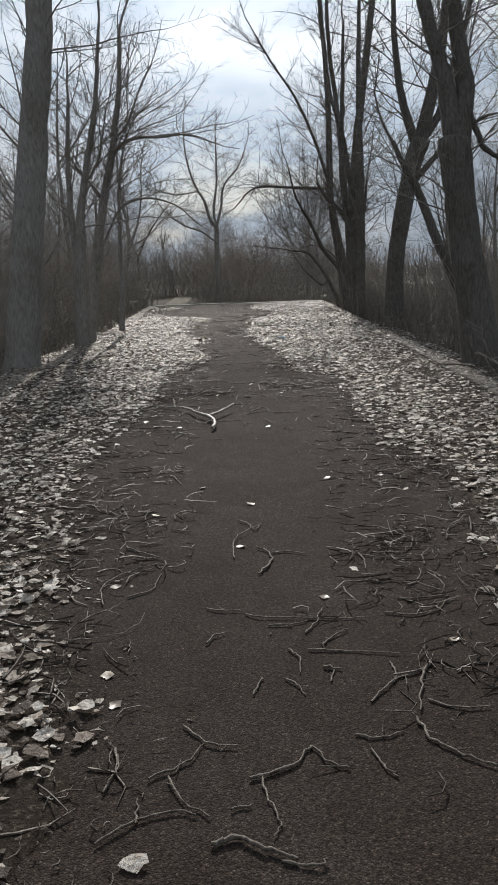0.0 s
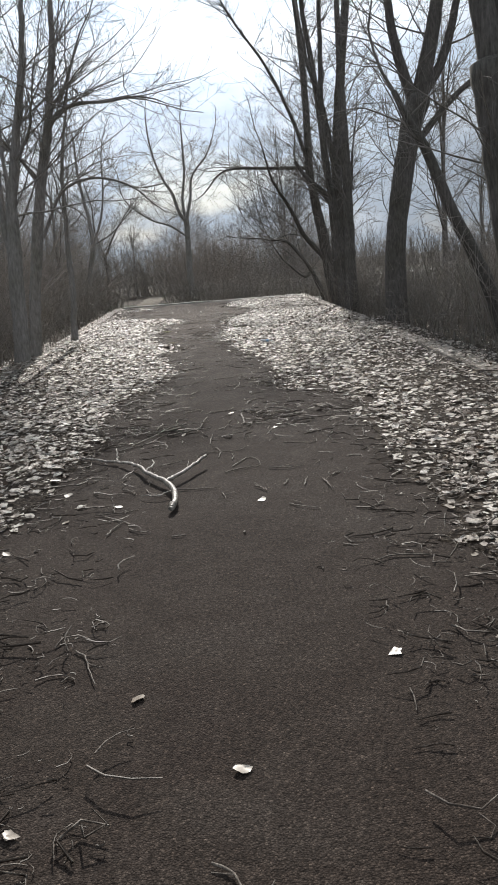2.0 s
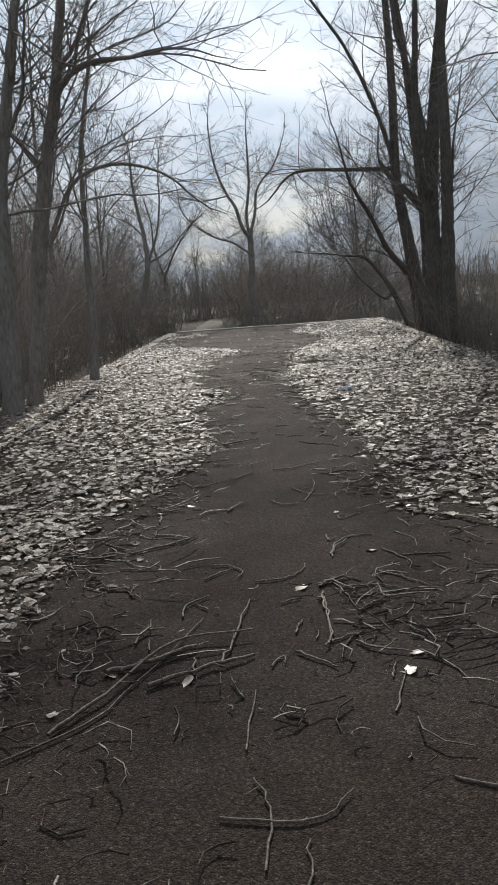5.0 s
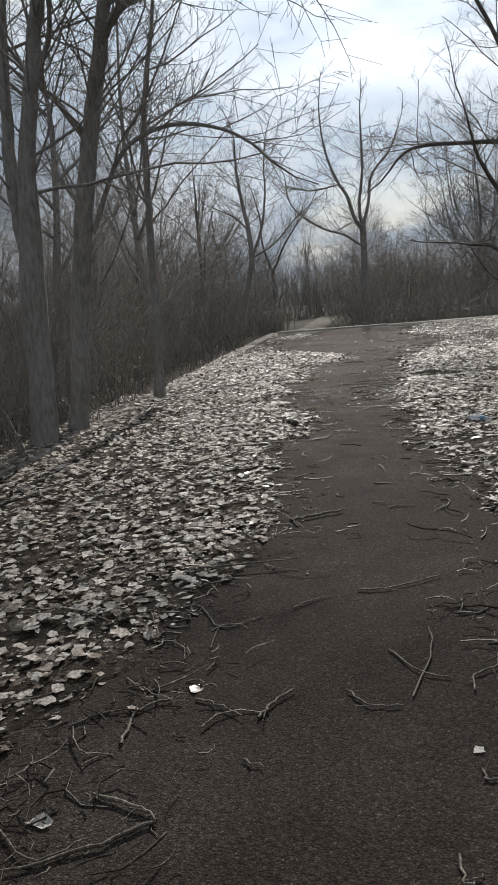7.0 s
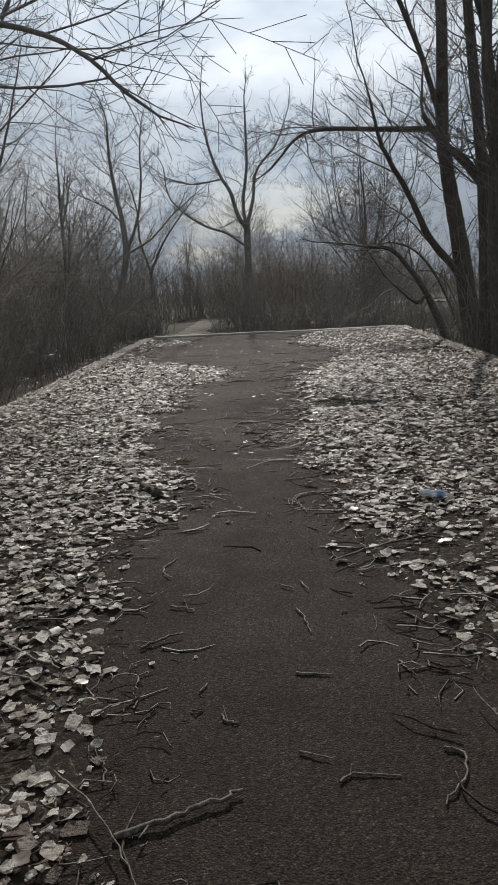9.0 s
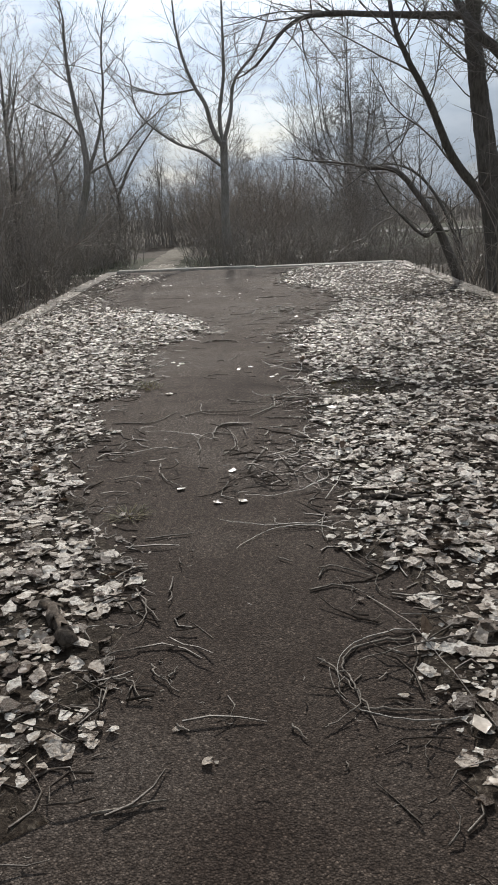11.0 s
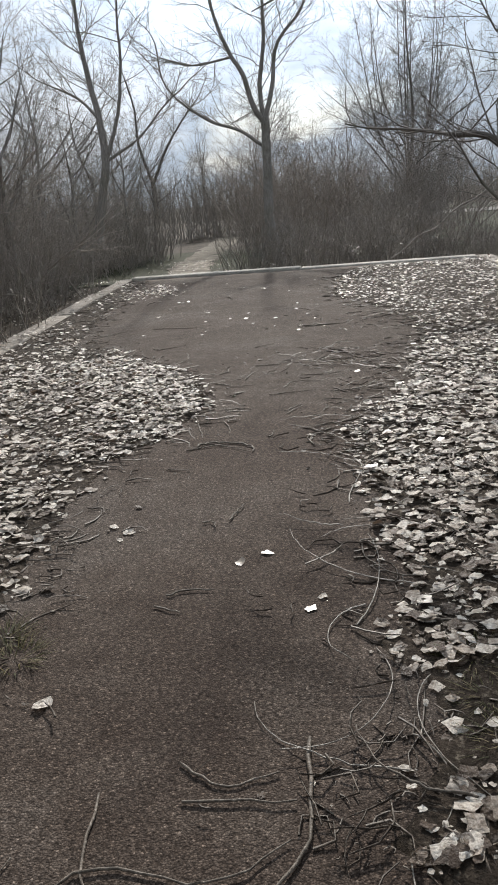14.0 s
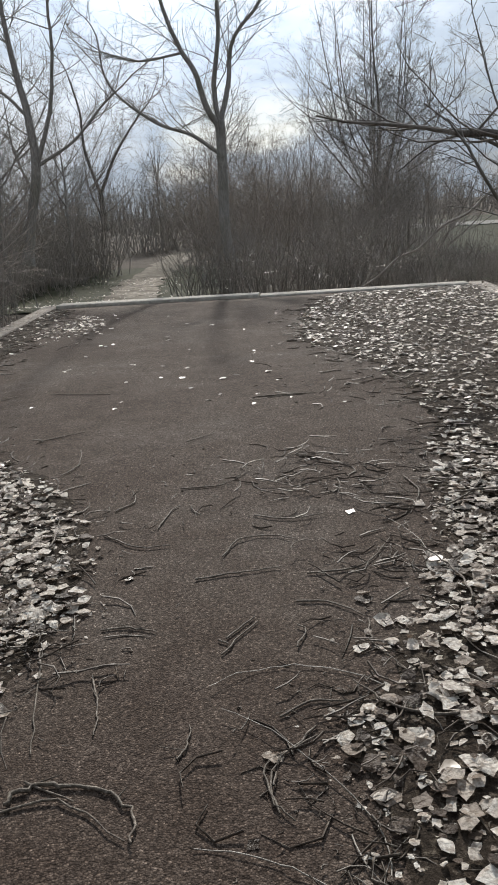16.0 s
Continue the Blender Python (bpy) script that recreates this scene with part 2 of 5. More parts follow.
class Tubes:
    """Collects tapered round rods into one mesh."""

    def __init__(self, sides):
        self.sides, self.v, self.f, self.count, self.rods = sides, [], [], 0, []

    def add(self, pts, radii, sides=None):
        k = sides or self.sides
        self.rods.append((pts, radii, sides))
        p = np.asarray(pts, float)
        radii = np.asarray(radii, float)
        if radii[-1] > 0.012:                        # close the end
            d = p[-1] - p[-2]
            p = np.vstack((p, p[-1] + d / np.linalg.norm(d) * radii[-1] * 0.5))
            radii = np.append(radii, radii[-1] * 0.08)
        n = len(p)
        tan = np.gradient(p, axis=0)
        tan /= np.linalg.norm(tan, axis=1)[:, None] + 1e-9
        ref = np.array((1.0, 0.12, 0.0)) if abs(tan[:, 2]).mean() > 0.75 else np.array((0.05, 0.1, 1.0))
        u = np.cross(tan, ref)
        u /= np.linalg.norm(u, axis=1)[:, None] + 1e-9
        w = np.cross(tan, u)
        a = np.arange(k) * 2 * np.pi / k
        r = np.asarray(radii, float)[:, None, None]
        ring = p[:, None, :] + r * (np.cos(a)[None, :, None] * u[:, None, :] + np.sin(a)[None, :, None] * w[:, None, :])
        self.v.append(ring.reshape(-1, 3))
        i = np.arange(n - 1)[:, None] * k + np.arange(k)[None, :]
        j = np.arange(n - 1)[:, None] * k + (np.arange(k)[None, :] + 1) % k
        self.f.append((np.stack((i, j, j + k, i + k), -1).reshape(-1, 4) + self.count))
        self.count += n * k

    def mesh(self, name, mat):
        return mesh_of(name, np.concatenate(self.v).tolist(), np.concatenate(self.f).tolist(), mat)


def smooth_line(pts, steps):
    """A Catmull-Rom line through a few bends."""
    p = [np.asarray(q, float) for q in pts]
    p = [2 * p[0] - p[1], *p, 2 * p[-1] - p[-2]]
    out = []
    for i in range(1, len(p) - 2):
        for s in range(steps):
            t = s / steps
            out.append(0.5 * (2 * p[i] + (p[i + 1] - p[i - 1]) * t + (2 * p[i - 1] - 5 * p[i] + 4 * p[i + 1] - p[i + 2]) * t * t
                              + (3 * p[i] - p[i - 1] - 3 * p[i + 1] + p[i + 2]) * t ** 3))
    out.append(p[-2])
    return np.array(out)


def shoot(tubes, rng, start, way, length, radius, level, density):
    """A wandering branch with side shoots down to fine twigs."""
    n = max(3, int(length / 0.34) + 2) if level < 3 else 3 if length > 0.45 else 2
    step = length / (n - 1)
    p, d = np.array(start, float), np.array(way, float)
    d /= np.linalg.norm(d)
    line = [p.copy()]
    for _ in range(n - 1):
        d = d + rng.normal(0, 0.13, 3) + np.array((0, 0, 0.045 if level < 3 else 0.01))
        d /= np.linalg.norm(d)
        p = p + d * step
        line.append(p.copy())
    line = np.array(line)
    radii = np.linspace(radius, max(0.0024, radius * 0.35), n)
    tubes.add(line, radii, 5 if radius > 0.02 else (4 if radius > 0.009 else 3))
    if level >= 3 or length < 0.25:
        return
    kids = int(length * (4.2 if level == 1 else 7.5) * density + rng.random())
    for _ in range(kids):
        f = rng.uniform(0.18, 0.98)
        i = min(n - 2, int(f * (n - 1)))
        q = line[i] + (line[i + 1] - line[i]) * rng.random()
        along = line[i + 1] - line[i]
        along /= np.linalg.norm(along)
        side = np.cross(along, rng.normal(0, 1, 3))
        side /= np.linalg.norm(side) + 1e-9
        ang = rng.uniform(0.5, 1.1)
        shoot(tubes, rng, q, along * math.cos(ang) + side * math.sin(ang), length * rng.uniform(0.25, 0.6) * (1.1 - 0.5 * f),
              max(0.0026, radii[i] * rng.uniform(0.38, 0.6)), level + 1, density)


TREE_COUNT = [0]


def bare_tree(label, density, limbs, bark=None, group="bare trees along the path", fine=1.0):
    """A leafless tree from its main limbs: each a depth and a few bends (across, up, radius)."""
    TREE_COUNT[0] += 1
    rng = np.random.default_rng(100 + TREE_COUNT[0])
    bark = bark or (BARK_GREY if "grey" in label else BARK_DARK)
    y0, first = limbs[0]
    base = Vector((first[0][0], y0, first[0][1]))
    root = tagged(new("bare_tree"), label, "tree", group)
    root.location = base
    crown = Tubes(4)
    for k, (y, bends) in enumerate(limbs):
        pts = []
        drift = rng.normal(0, 0.10)
        for i, (x, z, r) in enumerate(bends):
            pts.append((x - base.x, y - y0 + drift * i * (0 if k == 0 else 1), z - base.z, r))
        line = smooth_line(pts, 5)
        line[1:-1, :2] += rng.normal(0, 0.006, (len(line) - 2, 2))
        rad = line[:, 3] * (1 + rng.normal(0, 0.016, len(line)))
        if k == 0:
            rad[:2] *= (1.3, 1.1)
        t = Tubes(12 if bends[0][2] > 0.1 else 8)
        t.add(line[:, :3], np.maximum(rad, 0.004))
        child("trunk" if k == 0 else "limb", t.mesh("trunk", bark), root)
        seg = np.linalg.norm(np.diff(line[:, :3], axis=0), axis=1)
        total = seg.sum()
        low = 0.30 if k == 0 else 0.12
        for _ in range(int(total * 4.2 * density)):
            f = rng.uniform(low, 1.0) ** 0.8
            i = min(len(line) - 2, int(f * (len(line) - 1)))
            along = line[i + 1, :3] - line[i, :3]
            along /= np.linalg.norm(along) + 1e-9
            a = rng.uniform(0, 2 * math.pi)
            side = np.array((math.cos(a), math.sin(a), rng.uniform(-0.2, 0.5)))
            way = along * rng.uniform(0.3, 0.9) + side * rng.uniform(0.6, 1.0)
            size = rng.uniform(0.6, 2.3) * (1.25 - 0.5 * f)
            shoot(crown, rng, line[i, :3], way, size, min(line[i, 3] * 0.5, 0.004 + 0.0065 * size), 1, fine)
        tip = line[-1, :3] - line[-2, :3]
        if line[-1, 3] < 0.075:
            shoot(crown, rng, line[-1, :3], tip, 1.6 if tip[2] > 0 else 0.5, min(0.03, line[-1, 3] * 0.9), 1, 1.4)
    child("crown", crown.mesh("crown", TWIG_DARK if bark is BARK_DARK else BARK_GREY), root, "fine bare branches and twigs")
    return root


# ---- ground, pavement, kerbs ----
RIGHT_EDGE, FAR_EDGE = 2.85, 37.0


def left_edge(y):
    return -3.42 - max(0.0, y - 17.0) * 0.060


def ground_height(x, y):
    inside = left_edge(y) - 0.2 < x < RIGHT_EDGE + 0.2 and -30 < y < FAR_EDGE + 0.2
    off = max(left_edge(y) - x, x - RIGHT_EDGE, y - FAR_EDGE, 0.0)
    fall = min(1.0, off / 9.0)
    z = -0.14 - 0.55 * fall * fall * (3 - 2 * fall) + 0.10 * noise.noise((x * 0.25, y * 0.25, 0)) * min(1, off / 2) + 0.05 * noise.noise((x * 0.9, y * 0.9, 5)) * min(1, off)
    return -0.35 if inside else z


def lines(near_lo, near_hi, step, far):
    a = list(np.arange(near_lo, near_hi + 1e-6, step))
    grow, lo, hi = step, near_lo, near_hi
    while hi < far:
        grow *= 1.35
        lo, hi = lo - grow, hi + grow
        a = [lo, *a, hi]
    return a


gx, gy = lines(-14, 14, 0.5, 900), lines(-12, 70, 0.7, 900)
verts = [(x, y, ground_height(x, y)) for y in gy for x in gx]
faces = [(j * len(gx) + i, j * len(gx) + i + 1, (j + 1) * len(gx) + i + 1, (j + 1) * len(gx) + i) for j in range(len(gy) - 1) for i in range(len(gx) - 1)]
tagged(new("ground", mesh_of("ground", verts, faces, SOIL)), "brown leafy woodland ground sloping away from the pavement", "ground", kind="structure")

# worn asphalt with a slight swell
ry = list(np.arange(-12, FAR_EDGE + 0.01, 0.5))
verts, faces, cols = [], [], 15
for y in ry:
    for i in range(cols):
        x = left_edge(y) + (RIGHT_EDGE - left_edge(y)) * i / (cols - 1)
        verts.append((x, y, 0.008 * noise.noise((x * 0.7, y * 0.7, 3))))
top = len(verts)
for j in range(len(ry) - 1):
    for i in range(cols - 1):
        a = j * cols + i
        faces.append((a, a + 1, a + cols + 1, a + cols))
rim = [i for i in range(cols)] + [j * cols + cols - 1 for j in range(1, len(ry))] + [(len(ry) - 1) * cols + i for i in range(cols - 2, -1, -1)] + [j * cols for j in range(len(ry) - 2, 0, -1)]
verts += [(verts[i][0], verts[i][1], -0.3) for i in rim]
for k in range(len(rim)):
    k2 = (k + 1) % len(rim)
    faces.append((rim[k], top + k, top + k2, rim[k2]))
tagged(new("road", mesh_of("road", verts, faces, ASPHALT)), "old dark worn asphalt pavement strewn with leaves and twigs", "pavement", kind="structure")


def kerb_stone(length, width=0.30, height=0.36, crest=0.028, mat=None):
    """One cast kerb block, along +y from its corner, with worn edges."""
    bm = bmesh.new()
    bmesh.ops.create_cube(bm, size=1.0, matrix=Matrix.Translation((0, length / 2, crest - height / 2)) @ Matrix.Diagonal((width, length - 0.012, height, 1)))
    bmesh.ops.bevel(bm, geom=[e for e in bm.edges], offset=0.018, segments=2, affect="EDGES", profile=0.6)
    me = bpy.data.meshes.new("kerb_stone")
    bm.to_mesh(me)
    bm.free()
    me.polygons.foreach_set("use_smooth", [True] * len(me.polygons))
    me.materials.append(mat or CONCRETE)
    return me


STONE = kerb_stone(3.0)
rng = random.Random(5)


def kerb(name, label, start, end):
    root = tagged(new(name), label, "kerb", kind="structure")
    start, end = Vector((*start, 0)), Vector((*end, 0))
    way = (end - start)
    count = max(1, round(way.length / 3.0))
    turn = math.degrees(math.atan2(-way.x, way.y))
    for i in range(count):
        p = start + way * (i / count)
        s = child("kerb_stone", STONE, root)
        s.matrix_basis = pose(p.x, p.y, rng.uniform(-0.012, 0.012), rng.uniform(-0.2, 0.2), rng.uniform(-1.2, 1.2), turn + rng.uniform(-0.25, 0.25)) @ Matrix.Diagonal((1, way.length / count / 3.0, 1, 1))


kerb("kerb_left", "weathered pale concrete kerb half hidden by leaves", (left_edge(-12) - 0.16, -12), (left_edge(17) - 0.16, 17))
kerb("kerb_left_flare", "weathered pale concrete kerb with mossy edge", (left_edge(17) - 0.16, 17.02), (left_edge(FAR_EDGE) - 0.16, FAR_EDGE + 0.3))
kerb("kerb_right", "weathered pinkish concrete kerb half buried under leaves", (RIGHT_EDGE + 0.16, -12), (RIGHT_EDGE + 0.16, FAR_EDGE + 0.3))
STONE = kerb_stone(3.0, 0.38, 0.40, 0.045, PALE_KERB)
kerb("kerb_end", "pale sunlit concrete kerb closing the pavement's end", (RIGHT_EDGE - 0.01, FAR_EDGE + 0.18), (left_edge(FAR_EDGE) + 0.01, FAR_EDGE + 0.18))

# ---- trees ----
bare_tree("stout grey-barked bare tree beside the mossy kerb, trunk straight", 1.0, [
    (13.4, [(-3.94, -0.33, 0.319), (-3.78, 0.90, 0.284), (-3.57, 2.35, 0.259), (-3.37, 3.66, 0.236), (-3.18, 4.91, 0.213), (-3.03, 6.18, 0.200), (-2.86, 7.70, 0.168), (-2.64, 9.56, 0.122)]),
])
bare_tree("dark thick bare tree that divides into twin stems beside the kerb", 1.0, [
    (11.7, [(3.48, -0.28, 0.300), (3.19, 1.37, 0.234), (3.02, 2.48, 0.221), (2.94, 3.19, 0.233)]),
    (11.7, [(2.96, 3.12, 0.151), (2.84, 3.88, 0.119), (2.72, 4.36, 0.102), (2.59, 4.89, 0.094), (2.40, 6.04, 0.077), (2.34, 7.36, 0.054)]),
    (11.7, [(3.00, 3.12, 0.165), (3.10, 3.88, 0.133), (3.05, 4.35, 0.118), (3.00, 4.88, 0.101), (2.93, 6.15, 0.077), (2.99, 7.53, 0.055)]),
    (11.7, [(3.10, 3.67, 0.052), (3.32, 3.11, 0.041), (3.59, 2.89, 0.030), (3.78, 2.60, 0.019)]),
])
bare_tree("slim dark bare tree standing behind the twin-stemmed one", 0.8, [
    (12.6, [(4.20, -0.44, 0.220), (4.16, 1.33, 0.170), (4.20, 2.37, 0.150), (4.24, 3.52, 0.131), (4.08, 4.42, 0.120), (3.93, 5.07, 0.107), (3.73, 6.39, 0.077), (3.64, 7.70, 0.052)]),
    (12.6, [(4.24, 3.52, 0.065), (4.35, 4.12, 0.057), (4.47, 4.84, 0.047)]),
])
bare_tree("dark bare tree forking into several stems above brush", 1.2, [
    (19.5, [(3.42, -0.35, 0.242), (3.44, 1.35, 0.212), (3.56, 2.36, 0.202), (3.79, 3.59, 0.213), (4.01, 4.30, 0.231)]),
    (19.5, [(3.92, 4.19, 0.115), (3.61, 5.03, 0.095), (3.40, 6.08, 0.075), (3.33, 7.10, 0.055), (3.29, 8.42, 0.036)]),
    (19.5, [(4.01, 4.30, 0.167), (4.25, 5.36, 0.139), (4.44, 6.51, 0.112), (4.52, 7.52, 0.092), (4.64, 9.25, 0.060)]),
    (19.5, [(4.09, 4.36, 0.115), (4.50, 5.00, 0.089), (4.78, 6.04, 0.069), (5.06, 7.06, 0.056), (5.23, 8.38, 0.037)]),
    (19.5, [(3.83, 3.34, 0.077), (4.37, 3.93, 0.064), (5.01, 4.51, 0.051), (5.65, 4.85, 0.038)]),
])
bare_tree("thin leaning bare trunk tilted over the brush", 0.8, [
    (16, [(4.45, 0.03, 0.121), (4.12, 1.01, 0.109), (3.68, 1.92, 0.097), (3.28, 2.89, 0.079), (3.05, 3.30, 0.063), (2.80, 3.80, 0.042)]),
])
bare_tree("tall slender dark bare tree with a long leaning side limb", 1.2, [
    (28.7, [(3.42, -0.49, 0.221), (3.21, 0.91, 0.187), (3.08, 1.84, 0.173), (2.93, 2.72, 0.152), (2.80, 3.56, 0.133), (2.74, 4.10, 0.123), (2.70, 7.20, 0.095), (2.50, 9.80, 0.075), (2.35, 12.00, 0.045)]),
    (28.7, [(3.15, 1.23, 0.084), (2.88, 1.62, 0.079), (2.44, 2.16, 0.068), (2.07, 2.95, 0.054), (1.71, 3.57, 0.045), (1.49, 4.04, 0.037), (1.33, 4.74, 0.022)]),
    (28.7, [(2.85, 3.90, 0.062), (2.22, 5.78, 0.052), (1.59, 7.11, 0.043), (0.79, 8.27, 0.034), (0.33, 9.07, 0.025)]),
    (28.7, [(2.75, 4.15, 0.067), (2.00, 4.20, 0.057), (1.17, 4.27, 0.047), (0.54, 4.32, 0.042), (0.00, 4.22, 0.032), (-0.57, 3.66, 0.021)]),
])
bare_tree("tall slender dark bare tree with a raised limb", 1.0, [
    (27.4, [(3.31, -0.37, 0.151), (3.27, 0.95, 0.133), (3.25, 2.11, 0.122), (3.20, 3.07, 0.111), (3.14, 3.74, 0.098), (2.87, 6.60, 0.080), (2.64, 8.50, 0.065), (2.56, 11.30, 0.035)]),
    (27.4, [(3.26, 2.88, 0.101), (2.92, 3.38, 0.081), (2.56, 3.74, 0.069), (2.25, 4.26, 0.046)]),
])
bare_tree("thick straight dark bare tree next to the kerb", 1.1, [
    (26.5, [(3.44, -0.52, 0.245), (3.35, 0.58, 0.218), (3.27, 1.73, 0.200), (3.26, 2.63, 0.177), (3.27, 3.54, 0.162), (3.42, 5.40, 0.140), (3.62, 7.10, 0.120), (3.92, 9.40, 0.095), (4.18, 11.40, 0.060)]),
    (26.5, [(3.24, 3.80, 0.098), (2.99, 5.35, 0.072), (2.64, 6.55, 0.055), (2.46, 7.72, 0.039)]),
])
bare_tree("dark bare tree with a split stem by the kerb", 1.1, [
    (25.4, [(3.32, -0.43, 0.173), (3.26, 0.19, 0.149), (3.19, 1.41, 0.133), (3.08, 2.23, 0.117), (3.00, 2.84, 0.102), (2.91, 3.33, 0.091), (2.80, 4.60, 0.080), (2.85, 6.50, 0.065), (2.90, 8.50, 0.040)]),
    (25.4, [(3.19, 1.52, 0.074), (3.31, 2.22, 0.063), (3.41, 2.84, 0.053), (3.49, 3.33, 0.046), (3.55, 4.09, 0.031)]),
])
bare_tree("straight dark trunk standing hard by the kerb", 0.8, [
    (24.7, [(3.31, -0.41, 0.179), (3.29, 0.61, 0.154), (3.28, 1.14, 0.145), (3.29, 2.15, 0.134), (3.29, 3.17, 0.124), (3.28, 4.60, 0.105), (3.24, 7.00, 0.075), (3.30, 9.50, 0.040)]),
])
bare_tree("grey bare tree with one long limb reaching over the path", 1.2, [
    (18, [(-3.71, -0.28, 0.123), (-3.54, 1.01, 0.102), (-3.32, 2.28, 0.102), (-3.17, 3.01, 0.093), (-3.02, 3.59, 0.085), (-2.87, 4.16, 0.074), (-2.80, 4.61, 0.067), (-2.65, 5.41, 0.052), (-2.58, 6.47, 0.036)]),
    (18, [(-2.85, 4.07, 0.048), (-2.64, 4.24, 0.042), (-2.27, 4.33, 0.034), (-1.77, 4.30, 0.024), (-1.28, 4.32, 0.018), (-0.93, 4.23, 0.012)]),
    (18, [(-3.19, 3.10, 0.043), (-3.34, 3.39, 0.033), (-3.51, 3.62, 0.026), (-3.65, 3.85, 0.020)]),
    (18, [(-3.23, 2.15, 0.030), (-2.80, 2.90, 0.026), (-2.22, 3.11, 0.023), (-1.59, 2.95, 0.016), (-1.18, 2.60, 0.013)]),
    (18, [(-2.86, 4.27, 0.032), (-2.49, 4.67, 0.025), (-2.24, 5.18, 0.018)]),
])
bare_tree("grey bare tree forking low beside the path edge", 1.1, [
    (17.2, [(-3.73, -0.38, 0.154), (-3.65, 0.76, 0.131), (-3.58, 1.96, 0.121), (-3.49, 2.82, 0.087), (-3.32, 3.63, 0.073), (-3.14, 4.40, 0.065), (-2.98, 5.29, 0.046), (-2.87, 6.25, 0.031)]),
    (17.2, [(-3.62, 1.91, 0.077), (-3.73, 2.67, 0.073), (-3.75, 3.41, 0.060), (-3.75, 4.06, 0.052), (-3.67, 5.10, 0.035)]),
    (17.2, [(-3.37, 3.36, 0.030), (-3.04, 3.75, 0.024), (-2.87, 4.15, 0.018), (-2.71, 4.65, 0.012)]),
])
bare_tree("thin grey bare sapling among brush", 1.0, [
    (19.6, [(-3.22, 0.17, 0.065), (-3.14, 1.18, 0.056), (-3.13, 2.00, 0.051), (-3.09, 2.87, 0.042), (-3.04, 3.65, 0.034), (-2.87, 4.45, 0.026), (-2.73, 5.23, 0.018)]),
])
bare_tree("small bent dark tree arching over the kerb", 1.3, [
    (32, [(3.49, -0.45, 0.135), (3.34, 0.08, 0.105), (2.99, 0.91, 0.084), (2.59, 1.57, 0.064), (2.10, 2.10, 0.050), (1.55, 2.18, 0.034)]),
    (32, [(2.94, 1.02, 0.048), (2.67, 0.83, 0.037), (2.16, 1.25, 0.026)]),
])
bare_tree("pale grey bare tree with a fan of limbs beyond the pavement", 1.1, [
    (48, [(-1.94, -0.64, 0.204), (-2.20, 0.76, 0.170), (-2.18, 2.26, 0.155), (-2.15, 3.71, 0.146), (-2.17, 4.11, 0.151)]),
    (48, [(-2.21, 4.00, 0.104), (-2.52, 4.53, 0.091), (-2.78, 5.47, 0.077), (-3.15, 6.10, 0.066), (-3.55, 7.17, 0.053), (-3.71, 8.05, 0.040), (-3.79, 9.33, 0.029)]),
    (48, [(-2.20, 4.11, 0.085), (-2.26, 5.13, 0.072), (-2.04, 6.47, 0.059), (-2.02, 7.50, 0.053), (-2.01, 9.06, 0.035)]),
    (48, [(-2.13, 4.11, 0.085), (-1.84, 5.10, 0.072), (-1.70, 6.15, 0.059), (-1.35, 6.72, 0.053), (-0.79, 7.34, 0.040), (-0.39, 8.24, 0.029)]),
    (48, [(-2.19, 3.16, 0.061), (-3.01, 3.77, 0.055), (-4.16, 4.24, 0.042), (-5.41, 5.34, 0.030), (-5.67, 6.73, 0.024)]),
    (48, [(-3.15, 6.03, 0.041), (-4.34, 5.88, 0.030), (-5.15, 6.09, 0.024)]),
])
bare_tree("pale grey bare tree at the edge of the field", 1.1, [
    (44, [(-7.24, 0.47, 0.153), (-7.02, 1.48, 0.135), (-6.69, 2.87, 0.121), (-6.72, 4.09, 0.099), (-6.91, 5.29, 0.077), (-7.04, 6.57, 0.055), (-7.02, 7.79, 0.035)]),
    (44, [(-6.69, 2.87, 0.068), (-6.12, 4.18, 0.051), (-5.84, 5.47, 0.041), (-5.76, 6.72, 0.030), (-5.59, 7.68, 0.020)]),
    (44, [(-6.65, 2.93, 0.048), (-5.63, 3.48, 0.036), (-4.89, 4.23, 0.026), (-4.26, 4.72, 0.021)]),
    (44, [(-6.72, 4.09, 0.047), (-7.22, 4.66, 0.036), (-7.75, 4.96, 0.026)]),
])
bare_tree("small bare tree with a V-shaped fork", 1.1, [
    (60, [(-8.53, 0.99, 0.131), (-8.60, 2.61, 0.120)]),
    (60, [(-8.60, 2.61, 0.083), (-9.11, 4.45, 0.064), (-9.16, 6.09, 0.045), (-9.48, 7.49, 0.036)]),
    (60, [(-8.60, 2.61, 0.083), (-7.87, 4.13, 0.064), (-7.11, 5.26, 0.045), (-6.39, 6.14, 0.035)]),
])


